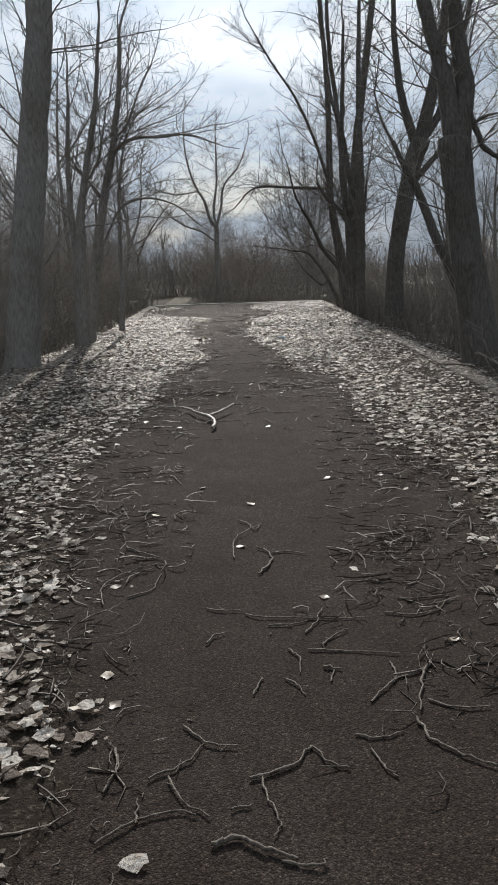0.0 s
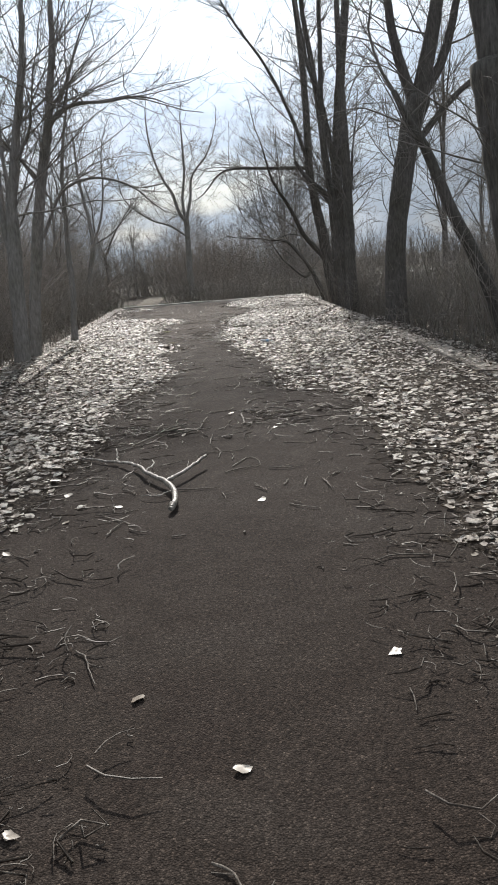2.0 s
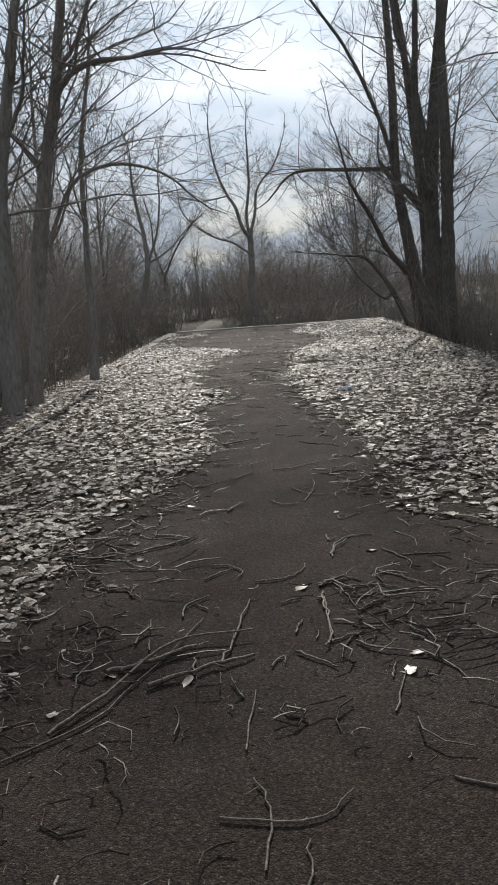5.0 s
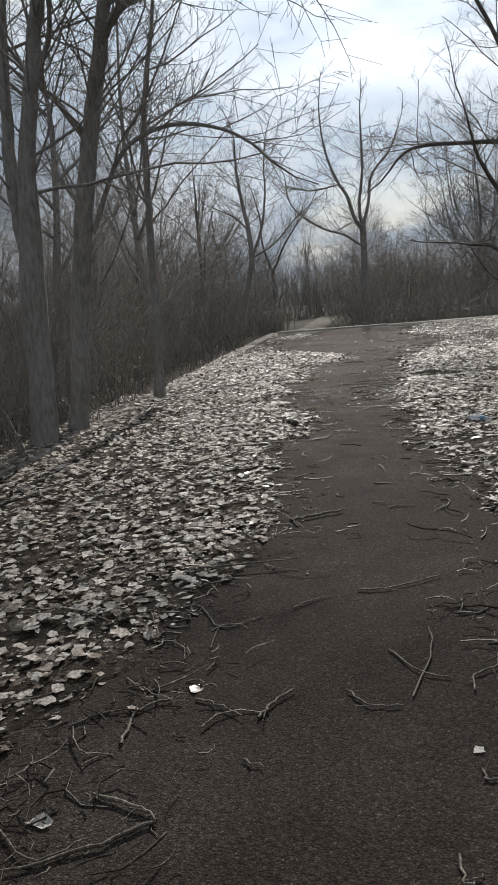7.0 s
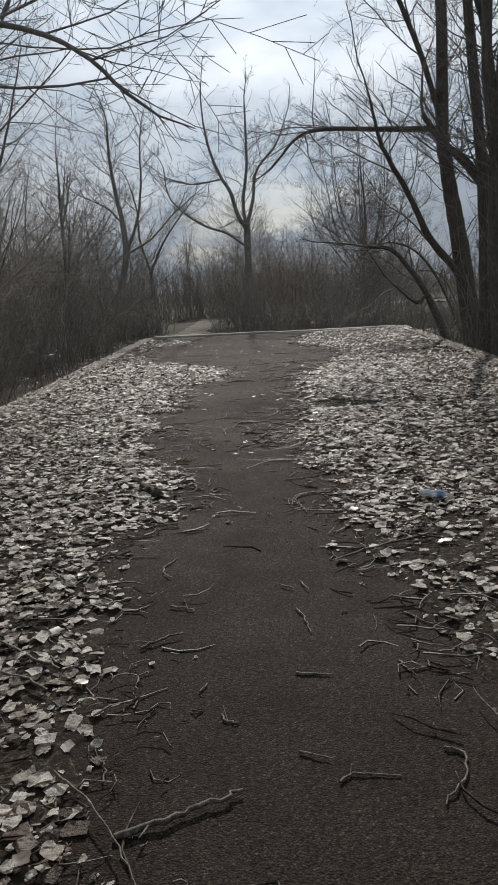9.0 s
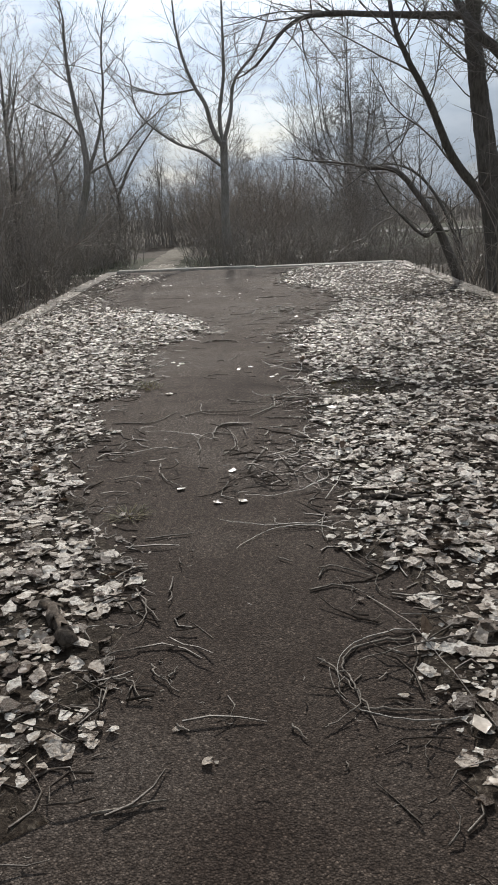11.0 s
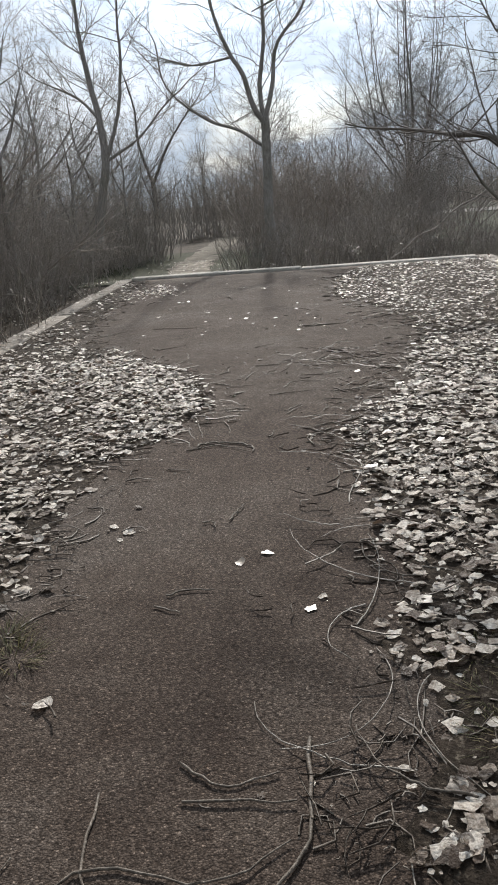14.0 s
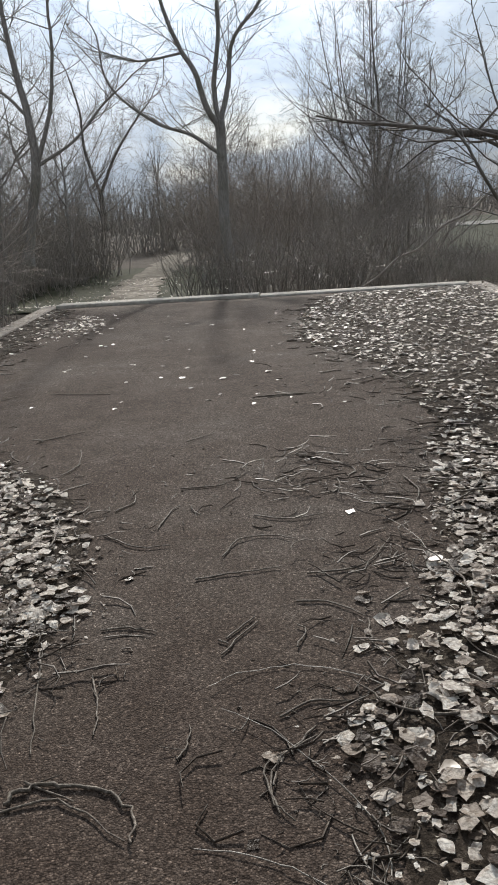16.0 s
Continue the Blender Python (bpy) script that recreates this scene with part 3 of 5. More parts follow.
# ---- brush ----
def brush_clump(seed, stems, tall, spread, mat=None, stout=1.0):
    """A leafless shrub: many thin arching stems with side twigs."""
    rng = np.random.default_rng(seed)
    t, side = Tubes(3), Tubes(3)
    for _ in range(stems):
        a, r = rng.uniform(0, 2 * math.pi), spread * math.sqrt(rng.random()) * 0.55
        base = np.array((r * math.cos(a), r * math.sin(a), -0.15))
        h = tall * rng.uniform(0.45, 1.0)
        b, lean = rng.uniform(0, 2 * math.pi), rng.uniform(0.05, 0.55)
        way = np.array((math.cos(b) * lean, math.sin(b) * lean, 1.0))
        n = 4
        line, p = [], base.copy()
        for i in range(n):
            line.append(p.copy())
            way = way + rng.normal(0, 0.13, 3) * np.array((1, 1, 0.3)) - np.array((0, 0, 0.06))
            p = p + way / np.linalg.norm(way) * h / (n - 1)
        rad = rng.uniform(0.006, 0.014) * tall / 3.0 * stout
        t.add(line, np.linspace(rad, 0.003, n))
        for _ in range(rng.integers(3, 7)):
            i = rng.integers(1, n - 1)
            q = line[i] + (line[i + 1] - line[i]) * rng.random()
            d = rng.normal(0, 1, 3) + np.array((0, 0, 0.7))
            d /= np.linalg.norm(d)
            ln = rng.uniform(0.25, 0.75) * tall / 3.0
            mid = q + d * ln * 0.5 + rng.normal(0, 0.05, 3)
            side.add([q, mid + d * ln * 0.5], [rad * 0.5, 0.002])
            if rng.random() < 0.4:
                e = d + rng.normal(0, 0.7, 3)
                e /= np.linalg.norm(e)
                side.add([mid, mid + e * ln * 0.45], [rad * 0.35, 0.002])
    return t.mesh("stems", mat or BRUSH), side.mesh("side_twigs", mat or BRUSH)


def brush(me, label):
    ob = tagged(new("shrub"), label, "shrub", "brush beside the pavement")
    tagged(child("stem_tangle", me[0], ob), kind="stuff")
    tagged(child("twig_tangle", me[1], ob), kind="stuff")
    return ob


CLUMPS = [brush(brush_clump(11, 40, 2.4, 1.8), "low leafless brown shrub of thin tangled stems"),
          brush(brush_clump(12, 44, 3.6, 2.4), "tall leafless grey-brown shrub with arching stems"),
          brush(brush_clump(13, 34, 1.3, 1.6), "knee-high tangle of bare brown stems"),
          brush(brush_clump(14, 48, 5.0, 3.4), "dense leafless thicket of tall bare stems"),
          brush(brush_clump(15, 9, 1.7, 1.0, BARE_TWIG, 2.6), "thin pale sapling shoots beside the kerb")]
used = set()


def plant(kind, x, y, size=1.0):
    ob = CLUMPS[kind]
    m = pose(x, y, ground_height(x, y), 0, 0, rng.uniform(0, 360))
    put = copy_thing(ob, m) if kind in used else ob
    used.add(kind)
    put.matrix_basis = m @ Matrix.Diagonal((size, size, size * rng.uniform(0.75, 1.15), 1))


for i in range(46):                                # along the west edge
    y = 8 + i * 0.66 + rng.uniform(-0.4, 0.4)
    plant(rng.choice((0, 0, 1, 2)), left_edge(y) - rng.uniform(1.2, 2.3), y, rng.uniform(0.7, 1.1))
    if i % 2:
        plant(rng.choice((1, 1, 3, 0)), left_edge(y) - rng.uniform(2.8, 8.0), y + rng.uniform(-0.5, 0.5), rng.uniform(0.7, 1.05))
for i in range(34):                                # along the east edge
    y = 9 + i * 0.78 + rng.uniform(-0.4, 0.4)
    plant(rng.choice((0, 0, 2)), RIGHT_EDGE + rng.uniform(1.2, 2.8), y, rng.uniform(0.6, 1.0))
    if i % 2 == 0:
        plant(rng.choice((0, 1)), RIGHT_EDGE + rng.uniform(3.5, 8), y, rng.uniform(0.7, 1.0))
for i in range(20):                                # shoots close to the kerbs
    plant(4, RIGHT_EDGE + rng.uniform(0.36, 0.6), 13 + i * 1.15, rng.uniform(0.6, 1.0))
for i in range(16):                                # undergrowth under the west trees
    y = 13 + i * 1.1
    plant(rng.choice((0, 1)), left_edge(y) - rng.uniform(2.0, 5.5), y, rng.uniform(0.9, 1.25))
for i in range(14):
    y = 14 + i * 1.5
    plant(4, left_edge(y) - rng.uniform(0.5, 0.9), y, rng.uniform(0.6, 1.0))
for i in range(18):                                # beyond the end
    plant(rng.choice((0, 0, 2, 1)), -2.2 + i * 0.27 + rng.uniform(-0.3, 0.3), 40.3 + rng.uniform(0, 5.0), rng.uniform(0.6, 1.0))
for i in range(12):                                # low growth by the far corners
    plant(2, rng.uniform(2.0, 5.0), 38.8 + rng.uniform(0, 2.5), rng.uniform(0.6, 0.9))
for i in range(14):                                # thicket behind
    plant(rng.choice((1, 3)), -3.9 + i * 0.8 + rng.uniform(-0.5, 0.5), 62 + rng.uniform(0, 8), rng.uniform(0.9, 1.2))
for i in range(14):
    plant(rng.choice((1, 3, 3)), -22 + i * 0.9 + rng.uniform(-0.5, 0.5), 50 + rng.uniform(-8, 24), rng.uniform(0.7, 1.1))
for i in range(16):                                # east undergrowth near the walk's start
    plant(rng.choice((0, 1, 1)), RIGHT_EDGE + rng.uniform(1.6, 6.0), 14 + i * 0.7, rng.uniform(0.8, 1.0))
for i in range(15):                                # growth round the trunks by the east kerb
    plant(rng.choice((0, 2, 1)), RIGHT_EDGE + rng.uniform(1.0, 2.6), 23.5 + i * 0.42, rng.uniform(0.7, 0.95))
for i in range(14):
    plant(4, RIGHT_EDGE + rng.uniform(0.45, 1.0), 22 + i * 0.75, rng.uniform(0.7, 1.15))
for i in range(26):                                # rough growth before the field
    plant(rng.choice((0, 2, 2)), rng.uniform(3.6, 9.5), 38.9 + rng.uniform(0, 7), rng.uniform(0.6, 0.9))
for i in range(22):                                # past the far west corner
    plant(rng.choice((0, 1, 1, 3)), -7.0 - rng.uniform(0, 9), 39 + i * 0.8, rng.uniform(0.7, 1.05))

for i in range(26):                                # thicket west of the trail
    plant(rng.choice((1, 1, 3)), -7.2 - rng.uniform(0, 11), 46 + rng.uniform(0, 12), rng.uniform(0.8, 1.15))
for i in range(16):                                # pale shoots before the thicket
    plant(4, -1.8 + i * 0.34 + rng.uniform(-0.3, 0.3), 38.9 + rng.uniform(0, 2.0), rng.uniform(0.7, 1.1))
for i in range(10):                                # where the trail is lost
    plant(3, -9.5 + i * 0.75, 74 + rng.uniform(0, 8), rng.uniform(1.0, 1.4))

# ---- rounded thickets past the end ----
def dome_bush(seed, stems, tall, label):
    """A broad rounded leafless bush: stems fan from the ground and end in fine twigs."""
    r = np.random.default_rng(seed)
    ob = tagged(new("rounded_bush"), label, "bush", "rounded bushes past the pavement's end")
    stem, twigs = Tubes(4), Tubes(3)
    for k in range(stems):
        t = Tubes(3)
        a, lean = r.uniform(0, 2 * math.pi), math.sqrt(r.random()) * 1.0
        q = r.uniform(0, 0.25) * tall
        way = np.array((math.cos(a) * lean, math.sin(a) * lean, 1.0))
        shoot(t, r, (q * math.cos(a), q * math.sin(a), -0.2), way, tall * r.uniform(0.75, 1.0) / math.sqrt(1 + 0.35 * lean * lean), 0.030, 1, 0.68)
        line, radii, sides = t.rods[0]
        stem.add(line, radii, sides)
        for rod in t.rods[1:]:
            twigs.add(*rod)
    tagged(child("stem_fan", stem.mesh("stem_fan", THICKET), ob), kind="stuff")
    tagged(child("twig_crown", twigs.mesh("twig_crown", THICKET), ob), kind="stuff")
    return ob


DOMES = [dome_bush(31, 22, 7.0, "tall rounded leafless bush of reddish-brown twigs"), dome_bush(32, 20, 5.6, "wide domed brown bush of bare twigs")]
for k, (x, y, size) in enumerate(((-2.7, 58.0, 1.0), (-0.9, 55.5, 1.0), (1.2, 57.0, 0.9), (3.6, 55.0, 0.7), (5.0, 58.0, 0.95), (-9.6, 54.0, 0.6), (-12.0, 58.0, 1.0))):
    m = pose(x, y, ground_height(x, y), 0, 0, rng.uniform(0, 360)) @ Matrix.Scale(size, 4)
    if k < 2:
        DOMES[k].matrix_basis = m
    else:
        copy_thing(DOMES[k % 2], m).matrix_basis = m
for x, y, size in ((-7.2, 23.0, 0.80), (-8.6, 28.5, 0.95), (-7.6, 34.0, 0.80), (-10.5, 38.0, 1.0)):
    m = pose(x, y, ground_height(x, y), 0, 0, rng.uniform(0, 360)) @ Matrix.Scale(size, 4)
    copy_thing(DOMES[rng.randrange(2)], m).matrix_basis = m
rv = random.Random(8)
vase = [(61.0, [(3.9, -0.8, 0.17), (3.95, 0.9, 0.14), (3.9, 2.4, 0.10), (4.1, 5.0, 0.06), (3.8, 8.5, 0.03), (3.9, 11.6, 0.008)])]
for k in range(17):                                # upright limbs leave the bole at all heights
    out = -3.2 + 6.4 * k / 16 + rv.uniform(-0.5, 0.5)
    low = rv.uniform(0.9, 3.6)
    tip = 11.2 - 0.30 * out * out + rv.uniform(-1.6, 0.8)
    x0 = 3.9 + out * 0.12
    vase.append((61.0 + rv.uniform(-0.5, 0.5), [(x0, low, 0.040), (x0 + out * rv.uniform(0.35, 0.6), low + (tip - low) * 0.30, 0.030), (x0 + out * rv.uniform(0.6, 0.95), low + (tip - low) * 0.62, 0.020), (x0 + out * rv.uniform(0.8, 1.05), tip, 0.006)]))
bare_tree("broad vase-shaped bare tree with many upright limbs", 1.25, vase, TWIG_DARK, fine=0.9)

def far_woods():
    """The grey line of woods on the horizon."""
    r = np.random.default_rng(77)
    t = Tubes(3)
    for _ in range(1700):
        x, y = r.uniform(-70, 120), r.uniform(130, 165)
        h = r.uniform(3.5, 8.5) * (0.8 + 0.4 * noise.noise((x * 0.06, 3, 0)))
        base = np.array((x, y, ground_height(x, y) - 0.2))
        lean = r.normal(0, 0.12, 2)
        top = base + np.array((lean[0] * h, lean[1] * h, h))
        t.add([base, (base + top) / 2 + r.normal(0, 0.15, 3), top], [0.09, 0.06, 0.02])
        for _ in range(5):
            q = base + (top - base) * r.uniform(0.2, 0.95)
            d = r.normal(0, 1, 3) + np.array((0, 0, 0.8))
            t.add([q, q + d / np.linalg.norm(d) * r.uniform(0.8, 2.2)], [0.035, 0.012])
    tagged(new("far_woods", t.mesh("far_woods", BRUSH)), "grey leafless woods along the horizon", "woods", kind="stuff")


far_woods()

# ---- woods behind ----
def woodland_tree(seed, label, tall, bark):
    """A whole leafless tree grown from chance, kept as a pattern to copy."""
    r = random.Random(seed)
    trunk = [(0.0, 0.0, 0.10), (r.uniform(-0.1, 0.1), tall * 0.2, 0.085), (r.uniform(-0.25, 0.25), tall * 0.42, 0.066), (r.uniform(-0.4, 0.4), tall * 0.65, 0.042), (r.uniform(-0.6, 0.6), tall * 0.95, 0.012)]
    limbs = [(0.0, trunk)]
    for k in range(6):
        f = r.uniform(0.2, 0.7)
        x = float(np.interp(f * tall, [p[1] for p in trunk], [p[0] for p in trunk]))
        out = r.choice((-1, 1)) * r.uniform(0.12, 0.3) * tall
        limbs.append((0.0, [(x, tall * f, 0.040), (x + out * 0.4, tall * (f + 0.07), 0.030), (x + out * 0.8, tall * (f + 0.17), 0.020), (x + out * 1.15, tall * (f + 0.28), 0.008)]))
    return bare_tree(label, 0.62, limbs, bark, "woods behind the brush", 0.8)


WOODS = [woodland_tree(1, "slim grey bare tree in the woods", 9.5, BARK_GREY), woodland_tree(2, "slender brown bare tree among brush", 8.0, TWIG_DARK),
         woodland_tree(3, "spreading grey bare tree at the thicket's edge", 7.0, BARK_GREY), woodland_tree(4, "young bare tree with upright limbs", 6.0, TWIG_DARK)]
stood = set()


def stand(kind, x, y, size=1.0):
    ob = WOODS[kind]
    m = pose(x, y, ground_height(x, y) - 0.08, 0, 0, rng.uniform(0, 360))
    put = copy_thing(ob, m) if kind in stood else ob
    stood.add(kind)
    put.matrix_basis = m @ Matrix.Scale(size, 4)


for i in range(14):                                # west woods
    y = 15 + i * 1.6 + rng.uniform(-0.8, 0.8)
    stand(rng.randrange(4), left_edge(min(y, 37)) - rng.uniform(1.6, 7.5), y, rng.uniform(0.75, 1.05))
for i in range(7):                                 # east woods
    y = 15 + i * 3.2 + rng.uniform(-0.8, 0.8)
    stand(rng.randrange(4), RIGHT_EDGE + rng.uniform(2.5, 9), y, rng.uniform(0.75, 1.05))
for x, y, s in ((-8.4, 58, 0.7), (-11, 62, 0.9), (-14.5, 52, 1.0), (-3.4, 66, 0.6), (1.5, 70, 0.62), (5.5, 62, 0.85), (-18, 70, 1.1), (-1.5, 76, 0.75), (10.5, 88, 1.0), (-9, 80, 0.9), (-7.6, 43.5, 0.8), (-9.5, 46, 1.0), (-12, 49, 0.9), (-8.4, 53, 0.85), (-11, 57, 1.0)):
    stand(rng.randrange(4), x, y, s)

# ---- field, far road and trail past the pavement ----
def strip(name, label, line, width, lift, mat):
    """A thin winding sheet laid on the ground."""
    verts, faces = [], []
    for k, (x, y) in enumerate(line):
        for s in (-0.5, -0.25, 0.0, 0.25, 0.5):
            px = x + s * width * (1 + 0.45 * noise.noise((y * 1.3, s * 8.0, 1)))
            verts.append((px, y, ground_height(px, y) + lift))
    for k in range(len(line) - 1):
        for i in range(4):
            a = k * 5 + i
            faces.append((a, a + 1, a + 6, a + 5))
    return tagged(new(name, mesh_of(name, verts, faces, mat)), label, "path", kind="structure")


strip("trail", "pale sandy trail winding away beyond the kerb", [tuple(p) for p in smooth_line([(-4.0, 38.6), (-4.4, 43), (-5.1, 47.5), (-5.5, 53), (-5.9, 62), (-6.4, 72)], 16)], 1.5, 0.05, SAND)
strip("verge", "dull green grassy verge either side of the trail", [tuple(p) for p in smooth_line([(-4.6, 37.9), (-5.0, 43), (-5.6, 50), (-6.0, 58)], 14)], 6.4, 0.03, MEADOW)
verts = [(x, y, ground_height(x, y) + 0.03) for y in np.linspace(44, 118, 12) for x in np.linspace(4.5, 90, 12)]
faces = [(j * 12 + i, j * 12 + i + 1, j * 12 + i + 13, j * 12 + i + 12) for j in range(11) for i in range(11)]
tagged(new("meadow", mesh_of("meadow", verts, faces, MEADOW)), "dull green open field beyond the trees", "field", kind="structure")
verts = [(x, y, ground_height(x, y) + 0.12) for y in (86.0, 90.0, 94.0) for x in np.linspace(3, 120, 20)]
faces = [(j * 20 + i, j * 20 + i + 1, j * 20 + i + 21, j * 20 + i + 20) for j in range(2) for i in range(19)]
tagged(new("far_road", mesh_of("far_road", verts, faces, PALE_ROAD)), "pale distant road crossing behind the field", "road", kind="structure")

# ---- leaf litter ----
LEFT_LITTER = [(-12, -0.7), (0, -0.6), (2.5, -0.45), (3.4, -0.85), (4.9, -0.94), (5.7, -1.2), (7.2, -1.28), (9.4, -1.08), (11.7, -1.25), (12.4, -1.0), (13.9, -0.7), (15.2, -0.9),
               (16.6, -1.15), (17.2, -0.95), (18.3, -1.02), (19, -1.39), (19.9, -1.69), (20.4, -1.47), (21.3, -1.9), (21.6, -1.55), (23, -1.69), (24, -1.75), (24.6, -1.4), (25.4, -1.27),
               (26.1, -1.34), (26.9, -1.7), (27.7, -2.4), (29, -3.4), (37, -4.3)]
RIGHT_LITTER = [(-12, 1.2), (2, 1.05), (3.8, 1.27), (5.4, 1.5), (6.4, 1.14), (9.8, 1.1), (11.2, 1.2), (11.8, 0.6), (13, 0.52), (14.5, 0.45), (16, 0.2), (17.1, -0.05), (17.8, 0.04), (18.7, -0.19),
                (19.2, -0.12), (19.8, -0.35), (20.3, -0.19), (22.7, -0.16), (24.6, -0.28), (25, -0.12), (25.9, 0.2), (26.8, 0.35), (28.5, 0.6), (30.3, 0.4), (31.9, -0.3), (34.8, -0.2), (36.5, 0.3)]


def edge_of(table, y):
    return float(np.interp(y, [a for a, _ in table], [b for _, b in table]))


def leaf_shape(seed, fine):
    """A dry leaf, about 1 long, with a torn toothed rim; the fine kind is crumpled inside too."""
    r = random.Random(seed)
    k, cup, arch, wide = 9 if fine else 6, r.uniform(-0.1, 0.22), r.uniform(-0.35, 0.35), r.uniform(0.6, 1.0)
    lift, mid = r.uniform(0, 6.28), 4
    v = [(r.uniform(-0.1, 0.1), r.uniform(-0.1, 0.1), r.uniform(-0.03, 0.07))]
    if fine:
        for i in range(mid):
            a, q = 2 * math.pi * (i + r.uniform(-0.3, 0.3)) / mid, r.uniform(0.2, 0.33)
            v.append((q * math.cos(a) * 1.1, q * math.sin(a) * wide, r.uniform(-0.055, 0.075)))
    rim = len(v)
    for i in range(k):
        a = 2 * math.pi * (i + r.uniform(-0.3, 0.3)) / k
        q = 0.5 * (r.uniform(0.92, 1.2) if i % 2 else r.uniform(0.68, 0.95))
        x, y = q * math.cos(a) * 1.1, q * math.sin(a) * wide
        v.append((x, y, cup * q * q + arch * x * x + 0.15 * max(0, math.cos(a - lift)) ** 2 + r.uniform(-0.09, 0.09)))
    if not fine:
        return np.array(v), [(0, i + 1, (i + 1) % k + 1) for i in range(k)]
    f = [(0, i + 1, (i + 1) % mid + 1) for i in range(mid)]
    i = j = 0
    while i < k or j < mid:                        # stitch the inner ring to the rim
        if j >= mid or (i < k and i / k <= j / mid):
            f.append((1 + j % mid, rim + i % k, rim + (i + 1) % k))
            i += 1
        else:
            f.append((1 + j % mid, rim + i % k, 1 + (j + 1) % mid))
            j += 1
    return np.array(v), f


LEAF_SHAPES = [leaf_shape(s, True) for s in range(20)]
COARSE_SHAPES = [leaf_shape(s, False) for s in range(60, 80)]


def leaf_field(name, label, spots, rng, size=(0.015, 0.075), tilt=0.22, mat=None, shapes=None):
    """Many curled leaves at the given places, joined."""
    spots = np.asarray(spots)
    V, F, base = [], [], 0
    shapes = shapes or LEAF_SHAPES
    kind = rng.integers(0, len(shapes), len(spots))
    for k, (shape, fs) in enumerate(shapes):
        own = spots[kind == k]
        n = len(own)
        if not n:
            continue
        s = (size[0] + (size[1] - size[0]) * rng.random(n) ** 1.6)[:, None, None]
        yaw, pit, rol = rng.uniform(0, 2 * np.pi, n), rng.normal(0, tilt, n), rng.normal(0, tilt, n)
        flip = np.where(rng.random(n) < 0.5, 1.0, -1.0)
        cy, sy, cp, sp, cr, sr = np.cos(yaw), np.sin(yaw), np.cos(pit), np.sin(pit), np.cos(rol), np.sin(rol)
        R = np.stack((np.stack((cy * cp, cy * sp * sr - sy * cr, cy * sp * cr + sy * sr), -1),
                      np.stack((sy * cp, sy * sp * sr + cy * cr, sy * sp * cr - cy * sr), -1),
                      np.stack((-sp, cp * sr, cp * cr), -1)), 1)
        body = shape[None] * np.stack((np.ones(n), np.ones(n), flip * 0.62), -1)[:, None, :]
        p = np.einsum("nij,nkj->nki", R, body * s)
        p[:, :, 2] -= p[:, :, 2].min(1)[:, None]
        p += own[:, None, :]
        V.append(p.reshape(-1, 3))
        nv = len(shape)
        for f in fs:
            idx = (np.arange(n)[:, None] * nv + np.array(f)[None] + base)
            F += idx.tolist()
        base += n * nv
    return tagged(new(name, mesh_of(name, np.concatenate(V).tolist(), F, mat or LEAF)), label, "leaves", kind="stuff")


def litter_spots(rng, side, density, y0, y1):
    """Places between a litter edge and the kerb, thinning to a ragged margin: (close to it, the rest)."""
    out = ([], [])
    table = RIGHT_LITTER if side > 0 else LEFT_LITTER
    n = int((y1 - y0) * 5.0 * density)
    for _ in range(n):
        y = rng.uniform(y0, y1)
        a = edge_of(table, y) + 0.16 * noise.noise((y * 2.3, side * 7.0, 0))
        over = 0.55 if y < 21 else 0.22
        b = RIGHT_EDGE + over if side > 0 else left_edge(y) - over
        x = (a - 0.35 * side) + side * rng.uniform(0, 5.0)
        if (b - x) * side < 0:
            continue
        depth = (x - a) * side
        clump = 0.5 + 0.5 * noise.noise((x * 1.1, y * 1.1, 9)) - (0.42 if y > 27.5 else 0.0)
        keep = min(1.0, max(0.006, depth / 0.22 + 0.12)) * ((0.62 if 17 < y < 27.5 else 0.40) + 0.85 * clump)
        gap = noise.noise((x * 3.1, y * 2.1, 21)) + 0.7 * noise.noise((x * 7.0, y * 5.0, 33))
        keep *= min(1.0, max(0.34 if y < 17 else 0.55, 0.92 + 1.3 * gap)) * (0.8 if y < 9 else 0.7 if side > 0 and y < 17 else 1.0)
        if math.hypot((x - 0.30) / 0.40, (y - 21.52) / 0.36) < 1 or math.hypot((x + 1.5) / 0.2, (y - 21.95) / 0.25) < 1:
            keep *= 0.12                          # mossy bare places
        if y > 27.5:
            keep *= 0.62 if side > 0 else (0.6 if y < 30 else 0.12)
        if rng.random() < keep:
            past = x > RIGHT_EDGE - 0.02 or x < left_edge(y) + 0.02
            out[0 if depth < 1.0 and y < 29 else 1].append((x, y, 0.004 + min(1, max(0, depth * 3)) * (0.012 + 0.022 * rng.random()) + (0.02 if past else 0.0)))
    return out


